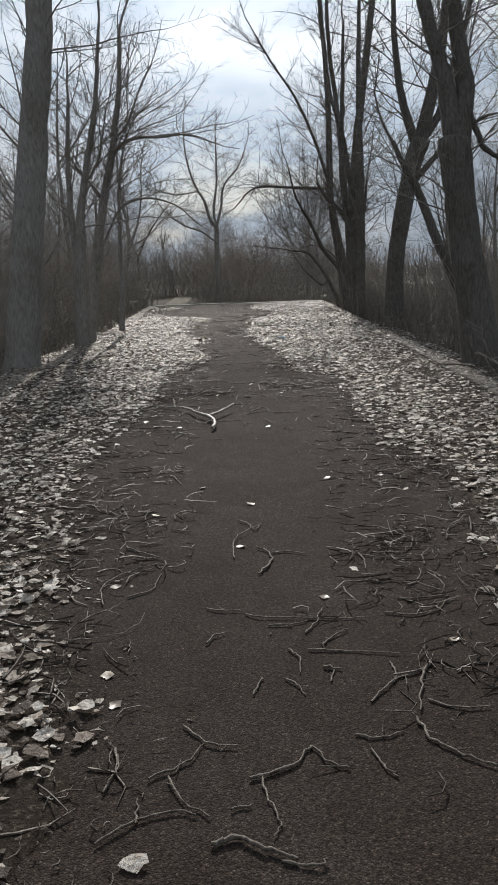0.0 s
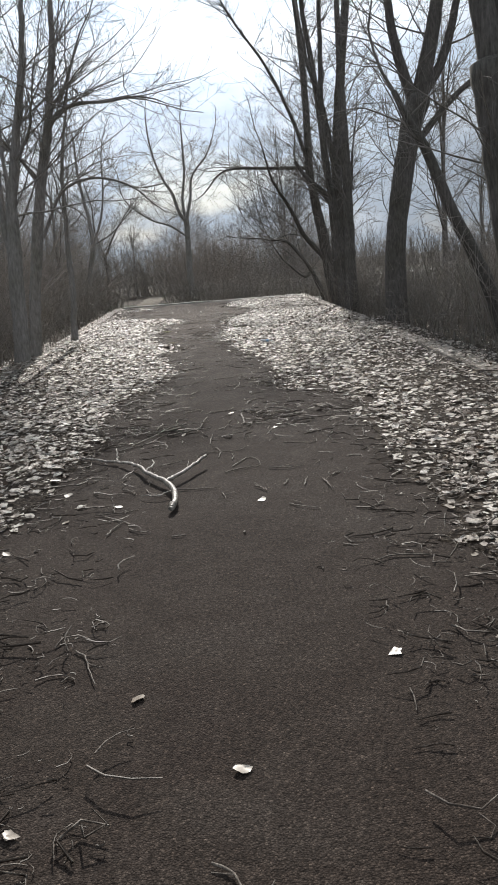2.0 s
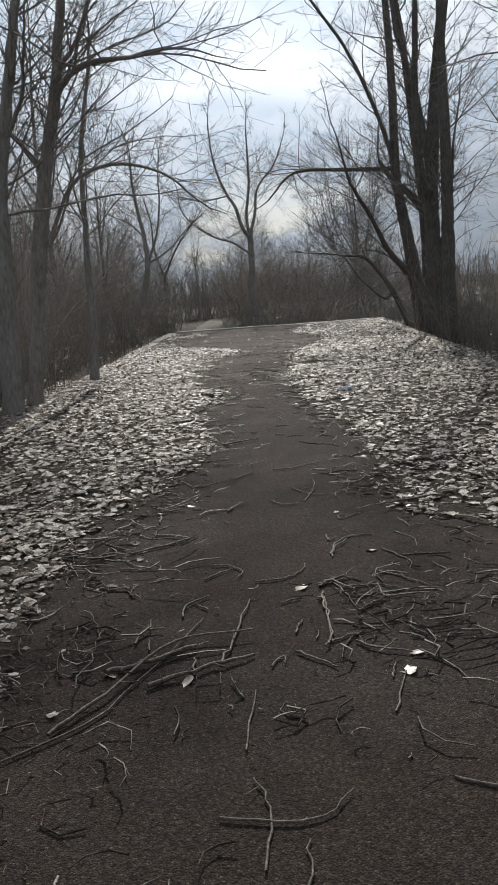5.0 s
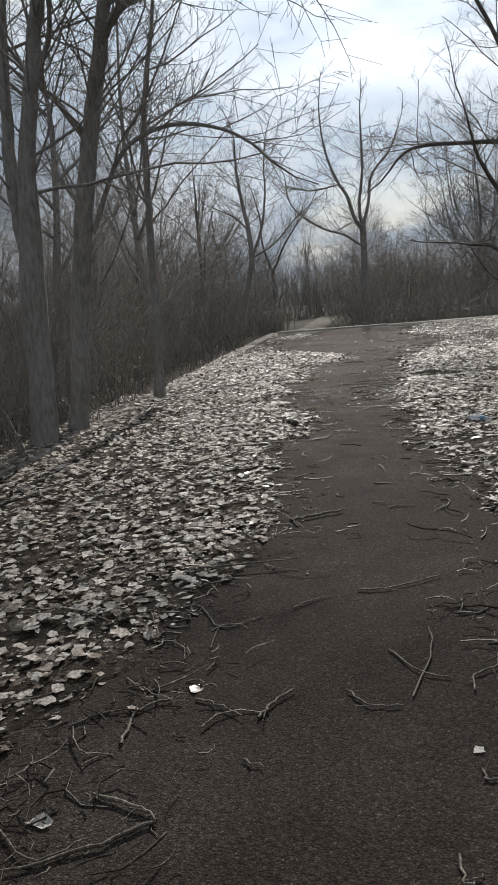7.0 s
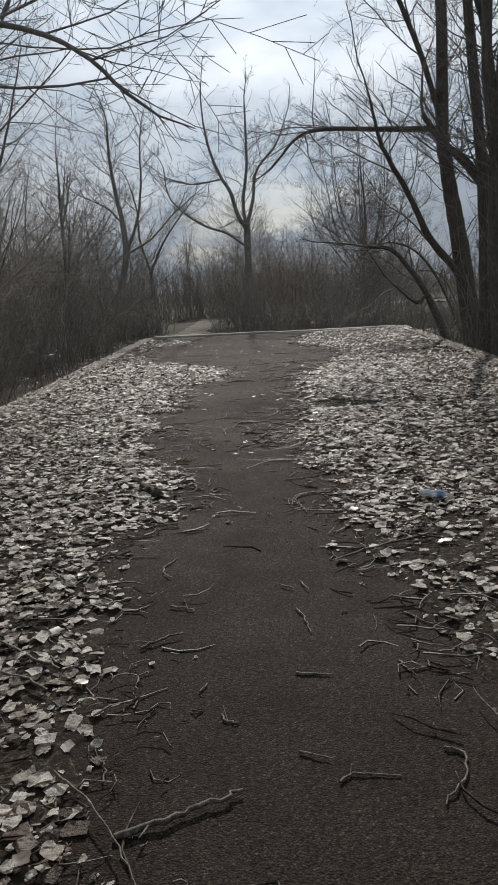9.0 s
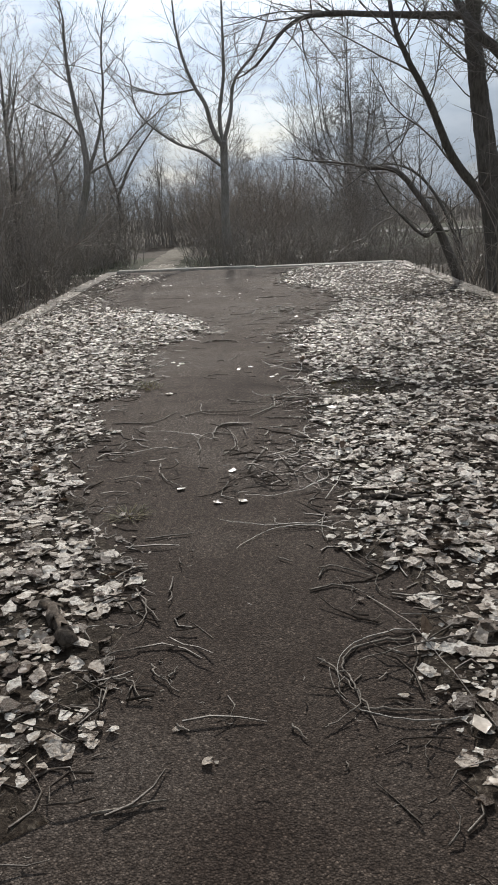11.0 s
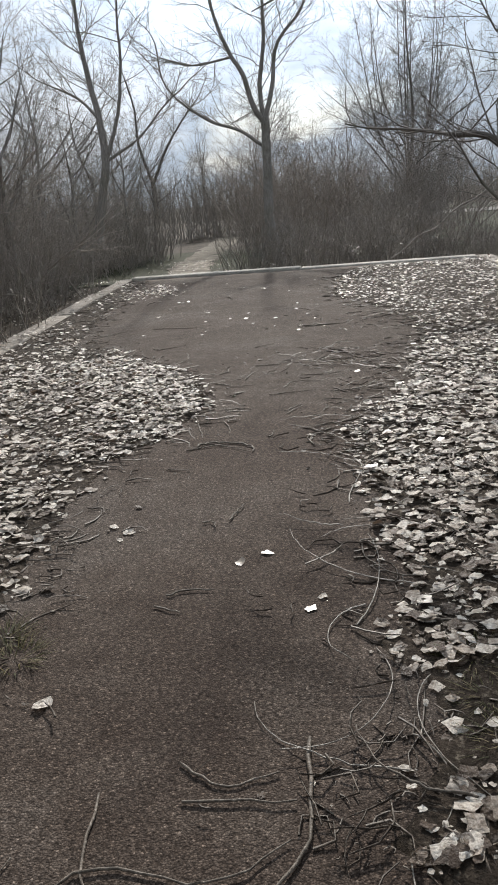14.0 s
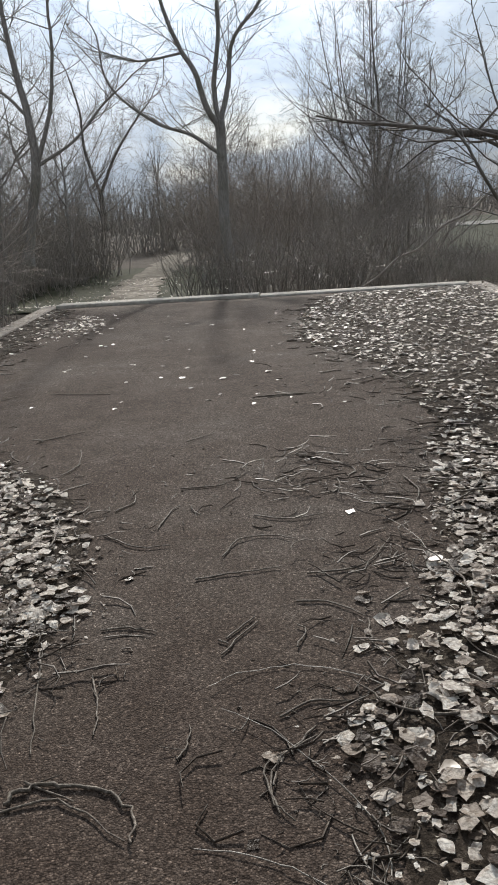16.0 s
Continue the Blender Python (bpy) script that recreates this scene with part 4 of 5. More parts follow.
def litter_mat(side, label):
    """The dark broken mould under the drift, as a thin ragged sheet."""
    verts, faces, cols = [], [], 26
    ys = np.arange(-1.0, 36.8, 0.09)
    table = RIGHT_LITTER if side > 0 else LEFT_LITTER
    for y in ys:
        a = edge_of(table, y) + side * (0.05 + 0.16 * noise.noise((y * 2.3, side * 7.0, 0)) + 0.10 * noise.noise((y * 9.0, side * 3.0, 2)))
        b = RIGHT_EDGE - 0.01 if side > 0 else left_edge(y) + 0.01
        for i in range(cols):
            f = (i / (cols - 1)) ** 1.4
            x = a + (b - a) * f
            verts.append((x, y, 0.011 + 0.008 * min(1, f * 5) * (0.6 + noise.noise((x * 6, y * 6, 4))) - (0.02 if i == 0 else 0.0)))
    for j in range(len(ys) - 1):
        for i in range(cols - 1):
            q = j * cols + i
            faces.append((q, q + 1, q + cols + 1, q + cols) if side > 0 else (q, q + cols, q + cols + 1, q + 1))
    tagged(new("leaf_mould", mesh_of("leaf_mould", verts, faces, MOULD)), label, "leaf mould", kind="stuff")


litter_mat(1, "dark crumbled leaf mould beneath the wide drift")
litter_mat(-1, "dark crumbled leaf mould beneath the edge drift")
lr = np.random.default_rng(3)
for side, words in ((1, "wide drift of pale curled dry leaves spread over the asphalt"), (-1, "thick drift of pale curled dry leaves along the pavement's edge")):
    close, rest = litter_spots(lr, side, 880, -1, 36.8)
    leaf_field("leaf_litter", words, close, lr, (0.018, 0.084), 0.125)
    leaf_field("leaf_litter", words, rest, lr, (0.018, 0.08), 0.13, shapes=COARSE_SHAPES)
    every = close + rest
    curled = np.array([every[k] for k in lr.integers(0, len(every), 2800)]) + np.array((0, 0, 0.012))
    leaf_field("curled_leaves", "dark brown curled leaves standing up among the pale ones", curled, lr, (0.02, 0.062), 0.36, BROWN_LEAF, COARSE_SHAPES)
    crumbs = np.array([close[k] for k in lr.integers(0, len(close), 9000)]) + lr.normal(0, 1, (9000, 3)) * np.array((0.05, 0.07, 0))
    leaf_field("leaf_crumbs", "crumbled bits of dry leaf between the whole ones", crumbs, lr, (0.008, 0.034), 0.15, shapes=COARSE_SHAPES)
corner = [(lr.normal(-3.55, 0.28), lr.normal(34.2, 0.6), 0.004 + 0.02 * lr.random()) for _ in range(260)]
leaf_field("leaf_litter", "small patch of dry leaves in the pavement's corner", corner, lr, (0.025, 0.09), 0.13)
wood = [(-5.0 + lr.normal(0, 1.0), lr.uniform(38.2, 52), -0.12) for _ in range(1500)]
wood = [(x, y, ground_height(x, y) + 0.055) for x, y, _ in wood]
for _ in range(9000):
    y = lr.uniform(0, 46)
    side = 1 if lr.random() < 0.45 else -1
    x = (RIGHT_EDGE + 0.32 if side > 0 else left_edge(min(y, FAR_EDGE)) - 0.32) + side * lr.exponential(2.2)
    if y > FAR_EDGE + 0.4 or abs(x) < 14:
        wood.append((x, y, ground_height(x, y) + 0.01))
leaf_field("woodland_leaves", "scattered brown dry leaves on the woodland floor", wood, lr, shapes=COARSE_SHAPES)

# ---- sticks ----
def stick_thing(label, bends, radius, mat, name="twig", taper=0.5, lift=0.0):
    rng = np.random.default_rng(int(abs(bends[0][0] * 977 + bends[0][1] * 353) * 10) % 99991)
    line = smooth_line([(x, y, 0.0) for x, y in bends], 5)
    origin = line[0].copy()
    line -= origin
    line[1:-1, :2] += rng.normal(0, radius * 0.8, (len(line) - 2, 2))
    line[:, 2] = lift + radius * 0.7 + 0.004 + np.abs(np.cumsum(rng.normal(0, radius * 0.25, len(line))))
    rad = np.linspace(radius, radius * taper, len(line)) * (1 + rng.normal(0, 0.08, len(line)))
    rad[0] *= 0.8
    t = Tubes(6)
    t.add(line, rad)
    if len(line) > 8 and radius < 0.02:
        for _ in range(rng.integers(0, 3)):          # broken side spurs
            i = rng.integers(2, len(line) - 2)
            a = rng.uniform(0, 2 * math.pi)
            e = np.array((math.cos(a), math.sin(a), 0.15))
            t.add([line[i], line[i] + e * rng.uniform(0.03, 0.10)], [radius * 0.5, radius * 0.25], 4)
    ob = new(name, t.mesh(name, mat))
    ob.location = origin
    return tagged(ob, label, "twig" if name == "twig" else "branch", "fallen twigs on the pavement")


def stick(mm, *bends):
    if mm >= 20:
        return stick_thing("short rotten log half sunk in the leaves", bends, mm / 1150, LOG, "fallen_branch", 0.8)
    long = sum(math.dist(a, b) for a, b in zip(bends, bends[1:]))
    label = "thick dark fallen stick on the asphalt" if mm >= 11 else "long curved bare twig lying on asphalt" if long > 0.45 else "short dry broken twig on the asphalt"
    return stick_thing(label, bends, mm / 1220, STICK)


stick(5.5, (-0.92, 9.33), (-0.66, 9.62), (-0.41, 10.36))
stick(5.5, (-0.58, 5.85), (-0.53, 5.78), (-0.46, 5.58))
stick(5.5, (-0.80, 5.01), (-0.72, 4.78))
stick(5.5, (-0.65, 4.26), (-0.56, 4.15), (-0.42, 4.04))
stick(5.5, (-0.63, 3.44), (-0.67, 3.66), (-0.58, 3.85), (-0.41, 3.98))
stick(5.5, (-0.53, 3.53), (-0.43, 3.61), (-0.40, 3.82))
stick(5.5, (-0.14, 3.38), (-0.07, 3.34), (0.02, 3.34))
stick(5.5, (0.04, 3.30), (0.11, 3.26), (0.29, 3.24))
stick(5.5, (0.14, 3.18), (0.23, 3.18), (0.31, 3.21))
stick(5.5, (-0.12, 3.02), (-0.08, 3.09), (-0.03, 3.12))
stick(5.5, (0.30, 3.09), (0.35, 3.19), (0.39, 3.34))
stick(5.5, (0.30, 3.23), (0.43, 3.23), (0.57, 3.22))
stick(5.5, (0.36, 2.98), (0.42, 3.06), (0.48, 3.11))
stick(5.5, (0.30, 2.94), (0.46, 2.92), (0.66, 2.88))
stick(5.5, (0.22, 2.95), (0.26, 2.87), (0.26, 2.75))
stick(8, (0.35, 2.79), (0.42, 2.77))
stick(5.5, (0.37, 2.68), (0.39, 2.78))
stick(5.5, (0.20, 2.71), (0.24, 2.66), (0.27, 2.59))
stick(5.5, (0.50, 2.53), (0.56, 2.62), (0.61, 2.68), (0.71, 2.74), (0.76, 2.74))
stick(5.5, (0.61, 2.82), (0.62, 2.73), (0.60, 2.66))
stick(9, (0.77, 2.82), (0.71, 2.67), (0.66, 2.46))
stick(5.5, (0.08, 2.60), (0.11, 2.71), (0.12, 2.71))
stick(5.5, (-0.03, 4.02), (-0.04, 4.27), (0.00, 4.40), (0.10, 4.54))
stick(5.5, (-0.03, 4.68), (0.03, 4.63), (0.08, 4.50), (0.12, 4.61))
stick(9, (0.10, 3.78), (0.16, 3.91), (0.17, 4.05), (0.09, 4.18))
stick(5.5, (0.17, 4.08), (0.26, 4.10), (0.36, 4.05))
stick(5.5, (0.64, 4.04), (0.66, 3.92), (0.65, 3.81))
stick(5.5, (0.65, 4.01), (0.78, 3.96), (0.91, 3.95))
stick(5.5, (0.63, 3.64), (0.76, 3.64), (0.86, 3.62))
stick(5.5, (0.63, 3.52), (0.70, 3.56))
stick(5.5, (0.66, 3.27), (0.77, 3.24), (0.90, 3.28), (0.96, 3.39))
stick(5.5, (1.16, 4.23), (1.21, 4.41), (1.33, 4.54))
stick(5.5, (0.67, 4.49), (0.82, 4.46), (0.93, 4.30), (1.04, 4.21))
stick(5.5, (0.96, 3.85), (0.97, 3.97), (1.03, 4.08))
stick(5.5, (0.95, 3.77), (1.03, 3.63))
stick(5.5, (0.75, 3.42), (0.88, 3.42), (0.99, 3.45))
stick(5.5, (0.76, 4.15), (0.91, 4.10), (1.15, 4.13))
stick(5.5, (0.96, 6.54), (0.79, 6.57), (0.68, 6.51))
stick(5.5, (-0.43, 4.54), (-0.29, 4.47))
stick(9, (-0.81, 9.47), (-0.68, 9.72), (-0.49, 10.09), (-0.18, 10.17))
stick(5.5, (-0.16, 9.35), (-0.15, 9.72))
stick(5.5, (-0.08, 8.84), (-0.08, 9.08), (-0.13, 9.21))
stick(5.5, (-0.21, 9.04), (0.04, 9.02), (0.15, 9.14))
stick(5.5, (0.02, 8.75), (0.03, 8.95))
stick(5.5, (0.02, 8.54), (0.13, 8.76), (0.20, 8.71), (0.22, 8.53))
stick(5.5, (-0.03, 8.39), (0.09, 8.47), (0.21, 8.50))
stick(5.5, (0.27, 8.41), (0.40, 8.39), (0.53, 8.42))
stick(5.5, (0.31, 9.54), (0.38, 9.82))
stick(5.5, (0.11, 10.54), (0.13, 10.07))
stick(5.5, (-0.52, 8.71), (-0.42, 8.75), (-0.33, 8.82))
stick(5.5, (-0.30, 8.60), (-0.31, 8.82))
stick(5.5, (-0.35, 8.05), (-0.21, 8.02), (-0.08, 8.02))
stick(7, (0.17, 7.98), (0.21, 7.91), (0.24, 7.85))
stick(5.5, (0.36, 7.96), (0.39, 8.08))
stick(5.5, (0.48, 7.92), (0.52, 8.10))
stick(5.5, (0.61, 8.04), (0.63, 7.92), (0.64, 7.80))
stick(5.5, (-0.04, 7.89), (-0.03, 7.82), (-0.02, 7.75))
stick(5.5, (0.36, 7.54), (0.42, 7.47), (0.53, 7.40))
stick(5.5, (0.39, 7.58), (0.43, 7.54))
stick(5.5, (-0.81, 7.61), (-0.68, 7.62), (-0.55, 7.66))
stick(5.5, (-0.74, 7.57), (-0.62, 7.45), (-0.53, 7.35))
stick(5.5, (-0.67, 7.21), (-0.65, 7.33), (-0.61, 7.42))
stick(5.5, (-0.56, 7.30), (-0.49, 7.23), (-0.43, 7.21))
stick(5.5, (-0.69, 7.65), (-0.71, 7.78))
stick(5.5, (-0.55, 8.11), (-0.51, 8.00), (-0.40, 7.89))
stick(5.5, (-0.71, 8.16), (-0.64, 8.08), (-0.60, 7.98))
stick(5.5, (-0.31, 7.11), (-0.23, 7.11))
stick(5.5, (0.08, 7.08), (0.09, 7.11))
stick(5.5, (0.43, 9.19), (0.61, 9.11))
stick(8, (-0.84, 11.59), (-0.68, 11.54), (-0.62, 11.49))
stick(8, (-0.62, 11.49), (-0.77, 11.37), (-1.00, 11.25))
stick(7, (-1.00, 11.25), (-1.10, 11.22), (-1.15, 11.15))
stick(5.5, (-0.46, 10.83), (-0.39, 10.91), (-0.32, 10.97))
stick(5.5, (-0.45, 11.02), (-0.38, 11.02), (-0.31, 10.97), (-0.28, 10.90), (-0.30, 10.83))
stick(5.5, (-0.21, 10.77), (-0.10, 10.78), (-0.02, 10.83), (0.02, 10.91), (0.03, 10.98))
stick(7, (0.17, 11.06), (0.19, 11.20), (0.26, 11.33))
stick(5.5, (0.26, 11.39), (0.33, 11.40), (0.40, 11.40))
stick(5.5, (0.15, 11.44), (0.16, 11.34), (0.20, 11.38))
stick(5.5, (0.23, 11.79), (0.25, 11.74), (0.37, 11.83))
stick(12, (0.09, 10.68), (0.15, 10.72), (0.21, 10.75))
stick(8, (-0.45, 12.02), (-0.42, 12.10), (-0.36, 12.21))
stick(5.5, (-0.47, 12.92), (-0.41, 13.00), (-0.34, 13.06))
stick(5.5, (-0.18, 12.21), (-0.10, 12.12), (0.01, 12.12))
stick(5.5, (-0.21, 13.13), (-0.06, 13.16), (0.16, 13.31))
stick(5.5, (-0.05, 12.53), (0.06, 12.36), (0.17, 12.32))
stick(5.5, (0.04, 12.18), (0.11, 12.53), (0.10, 12.71))
stick(5.5, (-1.07, 11.94), (-0.98, 12.02), (-0.91, 12.05))
stick(8, (-0.85, 11.84), (-0.87, 12.02), (-0.77, 12.13))
stick(5.5, (-0.69, 12.13), (-0.61, 12.10), (-0.50, 12.02))
stick(8, (-1.09, 13.01), (-0.94, 13.19), (-0.78, 13.28))
stick(5.5, (-1.07, 12.83), (-0.92, 12.95), (-0.74, 12.72), (-0.59, 12.84))
stick(5.5, (-1.15, 13.37), (-1.19, 13.92), (-1.04, 14.11))
stick(5.5, (0.24, 12.23), (0.25, 12.35), (0.33, 12.41), (0.35, 12.62))
stick(5.5, (-0.93, 11.05), (-0.86, 11.03), (-0.79, 11.03))
stick(5.5, (-0.92, 11.16), (-0.85, 11.07))
stick(5.5, (-0.45, 11.79), (-0.38, 11.75))
stick(12, (-0.69, 14.26), (-0.57, 14.32), (-0.47, 14.38), (-0.375, 14.44))
stick(8, (-0.83, 15.35), (-0.76, 15.41), (-0.68, 15.46))
stick(5.5, (-0.79, 15.07), (-0.79, 15.13), (-0.75, 15.16))
stick(5.5, (-0.56, 15.00), (-0.54, 15.06))
stick(5.5, (-0.47, 14.85), (-0.45, 14.81), (-0.41, 14.80))
stick(7, (-0.23, 15.12), (-0.10, 15.10))
stick(5.5, (-0.23, 15.70), (-0.19, 15.59), (-0.17, 15.45))
stick(5.5, (-0.30, 15.98), (-0.24, 15.93))
stick(5.5, (-0.21, 16.02), (-0.17, 15.89))
stick(5.5, (-0.89, 16.26), (-0.86, 16.15), (-0.82, 16.11))
stick(5.5, (-0.89, 16.25), (-0.84, 16.41))
stick(5.5, (-0.78, 15.76), (-0.69, 15.73), (-0.66, 15.69))
stick(5.5, (-0.22, 14.63), (-0.13, 14.59))
stick(5.5, (-0.11, 14.48), (-0.07, 14.52), (0.06, 14.51))
stick(7, (0.20, 14.64), (0.25, 14.61), (0.24, 14.51), (0.16, 14.38))
stick(5.5, (0.14, 15.20), (0.17, 15.13), (0.23, 15.14), (0.25, 15.20))
stick(5.5, (0.15, 15.01), (0.17, 14.95))
stick(5.5, (-0.90, 16.84), (-0.72, 16.88))
stick(5.5, (-1.29, 16.48), (-1.11, 16.43), (-0.94, 16.43))
stick(5.5, (-0.20, 17.34), (-0.16, 17.16))
stick(5.5, (-0.95, 17.96), (-0.86, 17.79))
stick(5.5, (0.21, 15.64), (0.33, 15.48), (0.45, 15.42))
stick(5.5, (-0.84, 14.62), (-0.79, 14.58), (-0.77, 14.49))
stick(5.5, (-1.00, 21.21), (-0.94, 20.89), (-0.62, 20.83))
stick(5.5, (-0.77, 21.18), (-0.47, 21.18))
stick(5.5, (-0.85, 20.35), (-0.71, 20.28), (-0.66, 19.94))
stick(5.5, (-0.90, 19.92), (-0.92, 20.24), (-0.80, 20.35))
stick(5.5, (-1.11, 19.69), (-1.09, 19.52), (-1.01, 19.35), (-0.94, 19.27))
stick(5.5, (-1.57, 20.68), (-1.29, 20.68), (-1.16, 20.99))
stick(7, (-0.59, 19.52), (-0.49, 19.96))
stick(5.5, (-0.41, 19.77), (-0.33, 19.46), (-0.31, 19.22))
stick(5.5, (-0.45, 18.77), (-0.40, 18.69), (-0.10, 18.61))
stick(5.5, (-0.20, 18.82), (-0.23, 18.62), (-0.21, 18.47))
stick(5.5, (-0.16, 18.44), (-0.12, 18.30), (-0.05, 18.19))
stick(5.5, (-0.27, 18.12), (-0.22, 18.22), (-0.06, 18.11))
stick(5.5, (-0.31, 18.01), (-0.20, 18.05), (-0.09, 17.96))
stick(5.5, (-1.03, 18.56), (-0.81, 18.61))
stick(5.5, (-0.99, 18.06), (-0.93, 17.93), (-0.92, 17.80), (-0.96, 17.73))
stick(5.5, (-0.99, 17.50), (-1.00, 17.57), (-0.90, 17.61))
stick(5.5, (-0.96, 17.43), (-0.90, 17.41), (-0.86, 17.33))
stick(5.5, (-0.85, 17.51), (-0.82, 17.44), (-0.74, 17.35))
stick(5.5, (-0.78, 17.43), (-0.76, 17.49))
stick(5.5, (-1.02, 17.36), (-0.99, 17.39), (-0.96, 17.43))
stick(5.5, (0.01, 17.64), (-0.11, 17.62), (-0.21, 17.55), (-0.23, 17.45), (-0.20, 17.35), (-0.20, 17.27), (-0.26, 17.19), (-0.31, 17.15))
stick(5.5, (-0.31, 17.52), (-0.26, 17.47), (-0.20, 17.33))
stick(5.5, (0.02, 17.66), (0.01, 17.50), (-0.04, 17.37))
stick(5.5, (-0.19, 17.25), (-0.09, 17.24), (0.03, 17.23))
stick(5.5, (-0.40, 17.18), (-0.36, 17.11))
stick(5.5, (-0.73, 17.19), (-0.69, 17.15))
stick(5.5, (-0.43, 18.32), (-0.37, 18.27))
stick(5.5, (-1.13, 17.30), (-1.07, 17.29), (-0.99, 17.29))
stick(5.5, (-1.06, 17.15), (-1.00, 17.23))
stick(5.5, (-0.57, 19.65), (-0.53, 19.78), (-0.49, 19.97))
stick(5.5, (-0.74, 19.85), (-0.68, 20.06), (-0.75, 20.47))
stick(11, (-0.10, 19.01), (-0.04, 19.08), (0.07, 19.17))
stick(20, (0.00, 18.99), (0.12, 18.98), (0.31, 18.95))
stick(20, (-0.01, 18.80), (0.09, 18.81))
stick(5.5, (-0.32, 20.08), (-0.06, 20.11), (0.26, 20.23))
stick(5.5, (-1.27, 24.25), (-1.07, 24.32), (-0.85, 24.17))
stick(5.5, (-0.86, 23.08), (-0.83, 23.21), (-0.80, 23.29))
stick(5.5, (-1.32, 23.90), (-1.18, 23.86))
stick(5.5, (-0.99, 23.06), (-0.94, 23.07), (-0.92, 22.99))
stick(5.5, (-1.03, 22.32), (-0.94, 22.36), (-0.84, 22.36))
stick(5.5, (-1.06, 22.23), (-0.95, 22.18))
stick(5.5, (-0.46, 24.26), (-0.50, 24.44), (-0.35, 24.57))
stick(5.5, (-0.67, 25.04), (-0.55, 25.27))
stick(5.5, (-2.58, 29.57), (-2.00, 29.45))
stick(5.5, (-3.24, 29.08), (-2.88, 29.56))
stick(5.5, (-0.62, 29.00), (-0.28, 29.10))
stick(5.5, (-0.32, 23.60), (-0.32, 23.45), (-0.17, 23.38))
stick(5.5, (-0.17, 22.80), (-0.24, 22.78), (-0.21, 22.58), (-0.10, 22.45), (0.00, 22.43))
stick(5.5, (-0.03, 22.36), (-0.06, 22.23), (-0.03, 22.06), (0.07, 22.01), (0.15, 22.10))
stick(5.5, (-0.04, 21.89), (-0.01, 21.95), (0.09, 22.02))
stick(9, (-1.21, 24.31), (-1.15, 24.38), (-1.05, 24.37), (-0.91, 24.35), (-0.84, 24.24), (-0.83, 24.16))
stick(5.5, (-1.18, 24.40), (-1.02, 24.32))
stick(5.5, (-1.11, 24.93), (-1.04, 24.71), (-1.03, 24.60))
stick(5.5, (-1.35, 25.13), (-1.27, 24.81), (-1.20, 24.52))
stick(5.5, (-1.15, 25.24), (-1.04, 25.25), (-0.93, 25.21))
stick(5.5, (-0.76, 24.48), (-0.73, 24.55), (-0.74, 24.64))
stick(5.5, (-0.69, 25.14), (-0.65, 25.11))
stick(5.5, (-0.66, 25.15), (-0.56, 25.31))
stick(5.5, (-0.40, 25.07), (-0.37, 25.19), (-0.40, 25.23))
stick(5.5, (-0.83, 25.65), (-0.65, 25.70), (-0.46, 25.74))
stick(5.5, (-0.73, 25.87), (-0.67, 26.05), (-0.51, 26.10), (-0.40, 26.04))
stick(5.5, (-0.40, 25.42), (-0.26, 25.40), (-0.14, 25.28))
stick(5.5, (-0.60, 26.37), (-0.43, 26.30), (-0.24, 26.35))
stick(5.5, (-0.35, 25.67), (-0.11, 25.72), (0.06, 26.04))
stick(5.5, (-0.13, 25.26), (-0.13, 25.09), (-0.04, 24.91))
stick(5.5, (-0.46, 24.67), (-0.36, 24.74), (-0.21, 24.73))
stick(5.5, (-0.35, 24.62), (-0.47, 24.45), (-0.48, 24.31), (-0.42, 24.23))
stick(5.5, (-1.04, 26.83), (-0.81, 26.86), (-0.69, 27.01))
stick(5.5, (-1.12, 27.80), (-0.94, 27.98))
stick(5.5, (-2.21, 27.98), (-1.93, 28.19))
stick(8, (-0.67, 29.06), (-0.18, 29.09))
stick(5.5, (-1.34, 26.19), (-1.16, 26.02), (-0.99, 26.02))
stick(5.5, (-1.08, 26.24), (-1.05, 26.46), (-1.01, 26.56))
stick(5.5, (-1.35, 26.50), (-1.27, 26.66), (-1.32, 26.83))
stick(5.5, (0.23, 26.88), (0.28, 26.64), (0.21, 26.39), (0.13, 26.36))
stick(5.5, (-1.83, 27.17), (-1.77, 27.39), (-1.84, 27.71))
stick(8, (0.11, 10.59), (0.12, 10.37), (0.13, 10.11), (0.10, 10.02))
stick(5.5, (0.16, 10.70), (0.20, 10.60), (0.24, 10.43))
stick(5.5, (0.25, 10.76), (0.17, 10.72), (0.09, 10.66))
stick(8, (0.25, 10.36), (0.34, 10.45), (0.39, 10.50))
stick(7, (0.22, 10.07), (0.29, 10.00), (0.42, 9.95))
stick(5.5, (0.13, 10.08), (0.18, 10.12), (0.24, 10.15))
stick(5.5, (0.46, 10.27), (0.45, 10.17), (0.52, 10.07))
stick(5.5, (0.38, 10.83), (0.48, 10.74), (0.59, 10.60))
stick(5.5, (0.52, 11.04), (0.65, 11.04), (0.76, 11.05))
stick(5.5, (0.43, 11.15), (0.54, 10.96), (0.53, 10.83))
stick(7, (0.16, 11.11), (0.21, 11.30), (0.29, 11.39))
stick(5.5, (0.52, 11.43), (0.61, 11.30), (0.61, 11.16))
stick(5.5, (-0.01, 10.17), (0.00, 10.26), (0.02, 10.31))
stick(5.5, (-0.08, 10.49), (0.01, 10.54))
stick(5.5, (-0.10, 9.89), (-0.06, 9.97), (-0.05, 9.91))
stick(7, (-0.01, 10.00), (0.08, 9.93), (0.14, 9.86))
stick(5.5, (0.33, 9.77), (0.35, 9.88))
stick(7, (-0.50, 10.38), (-0.50, 10.50), (-0.41, 10.61))
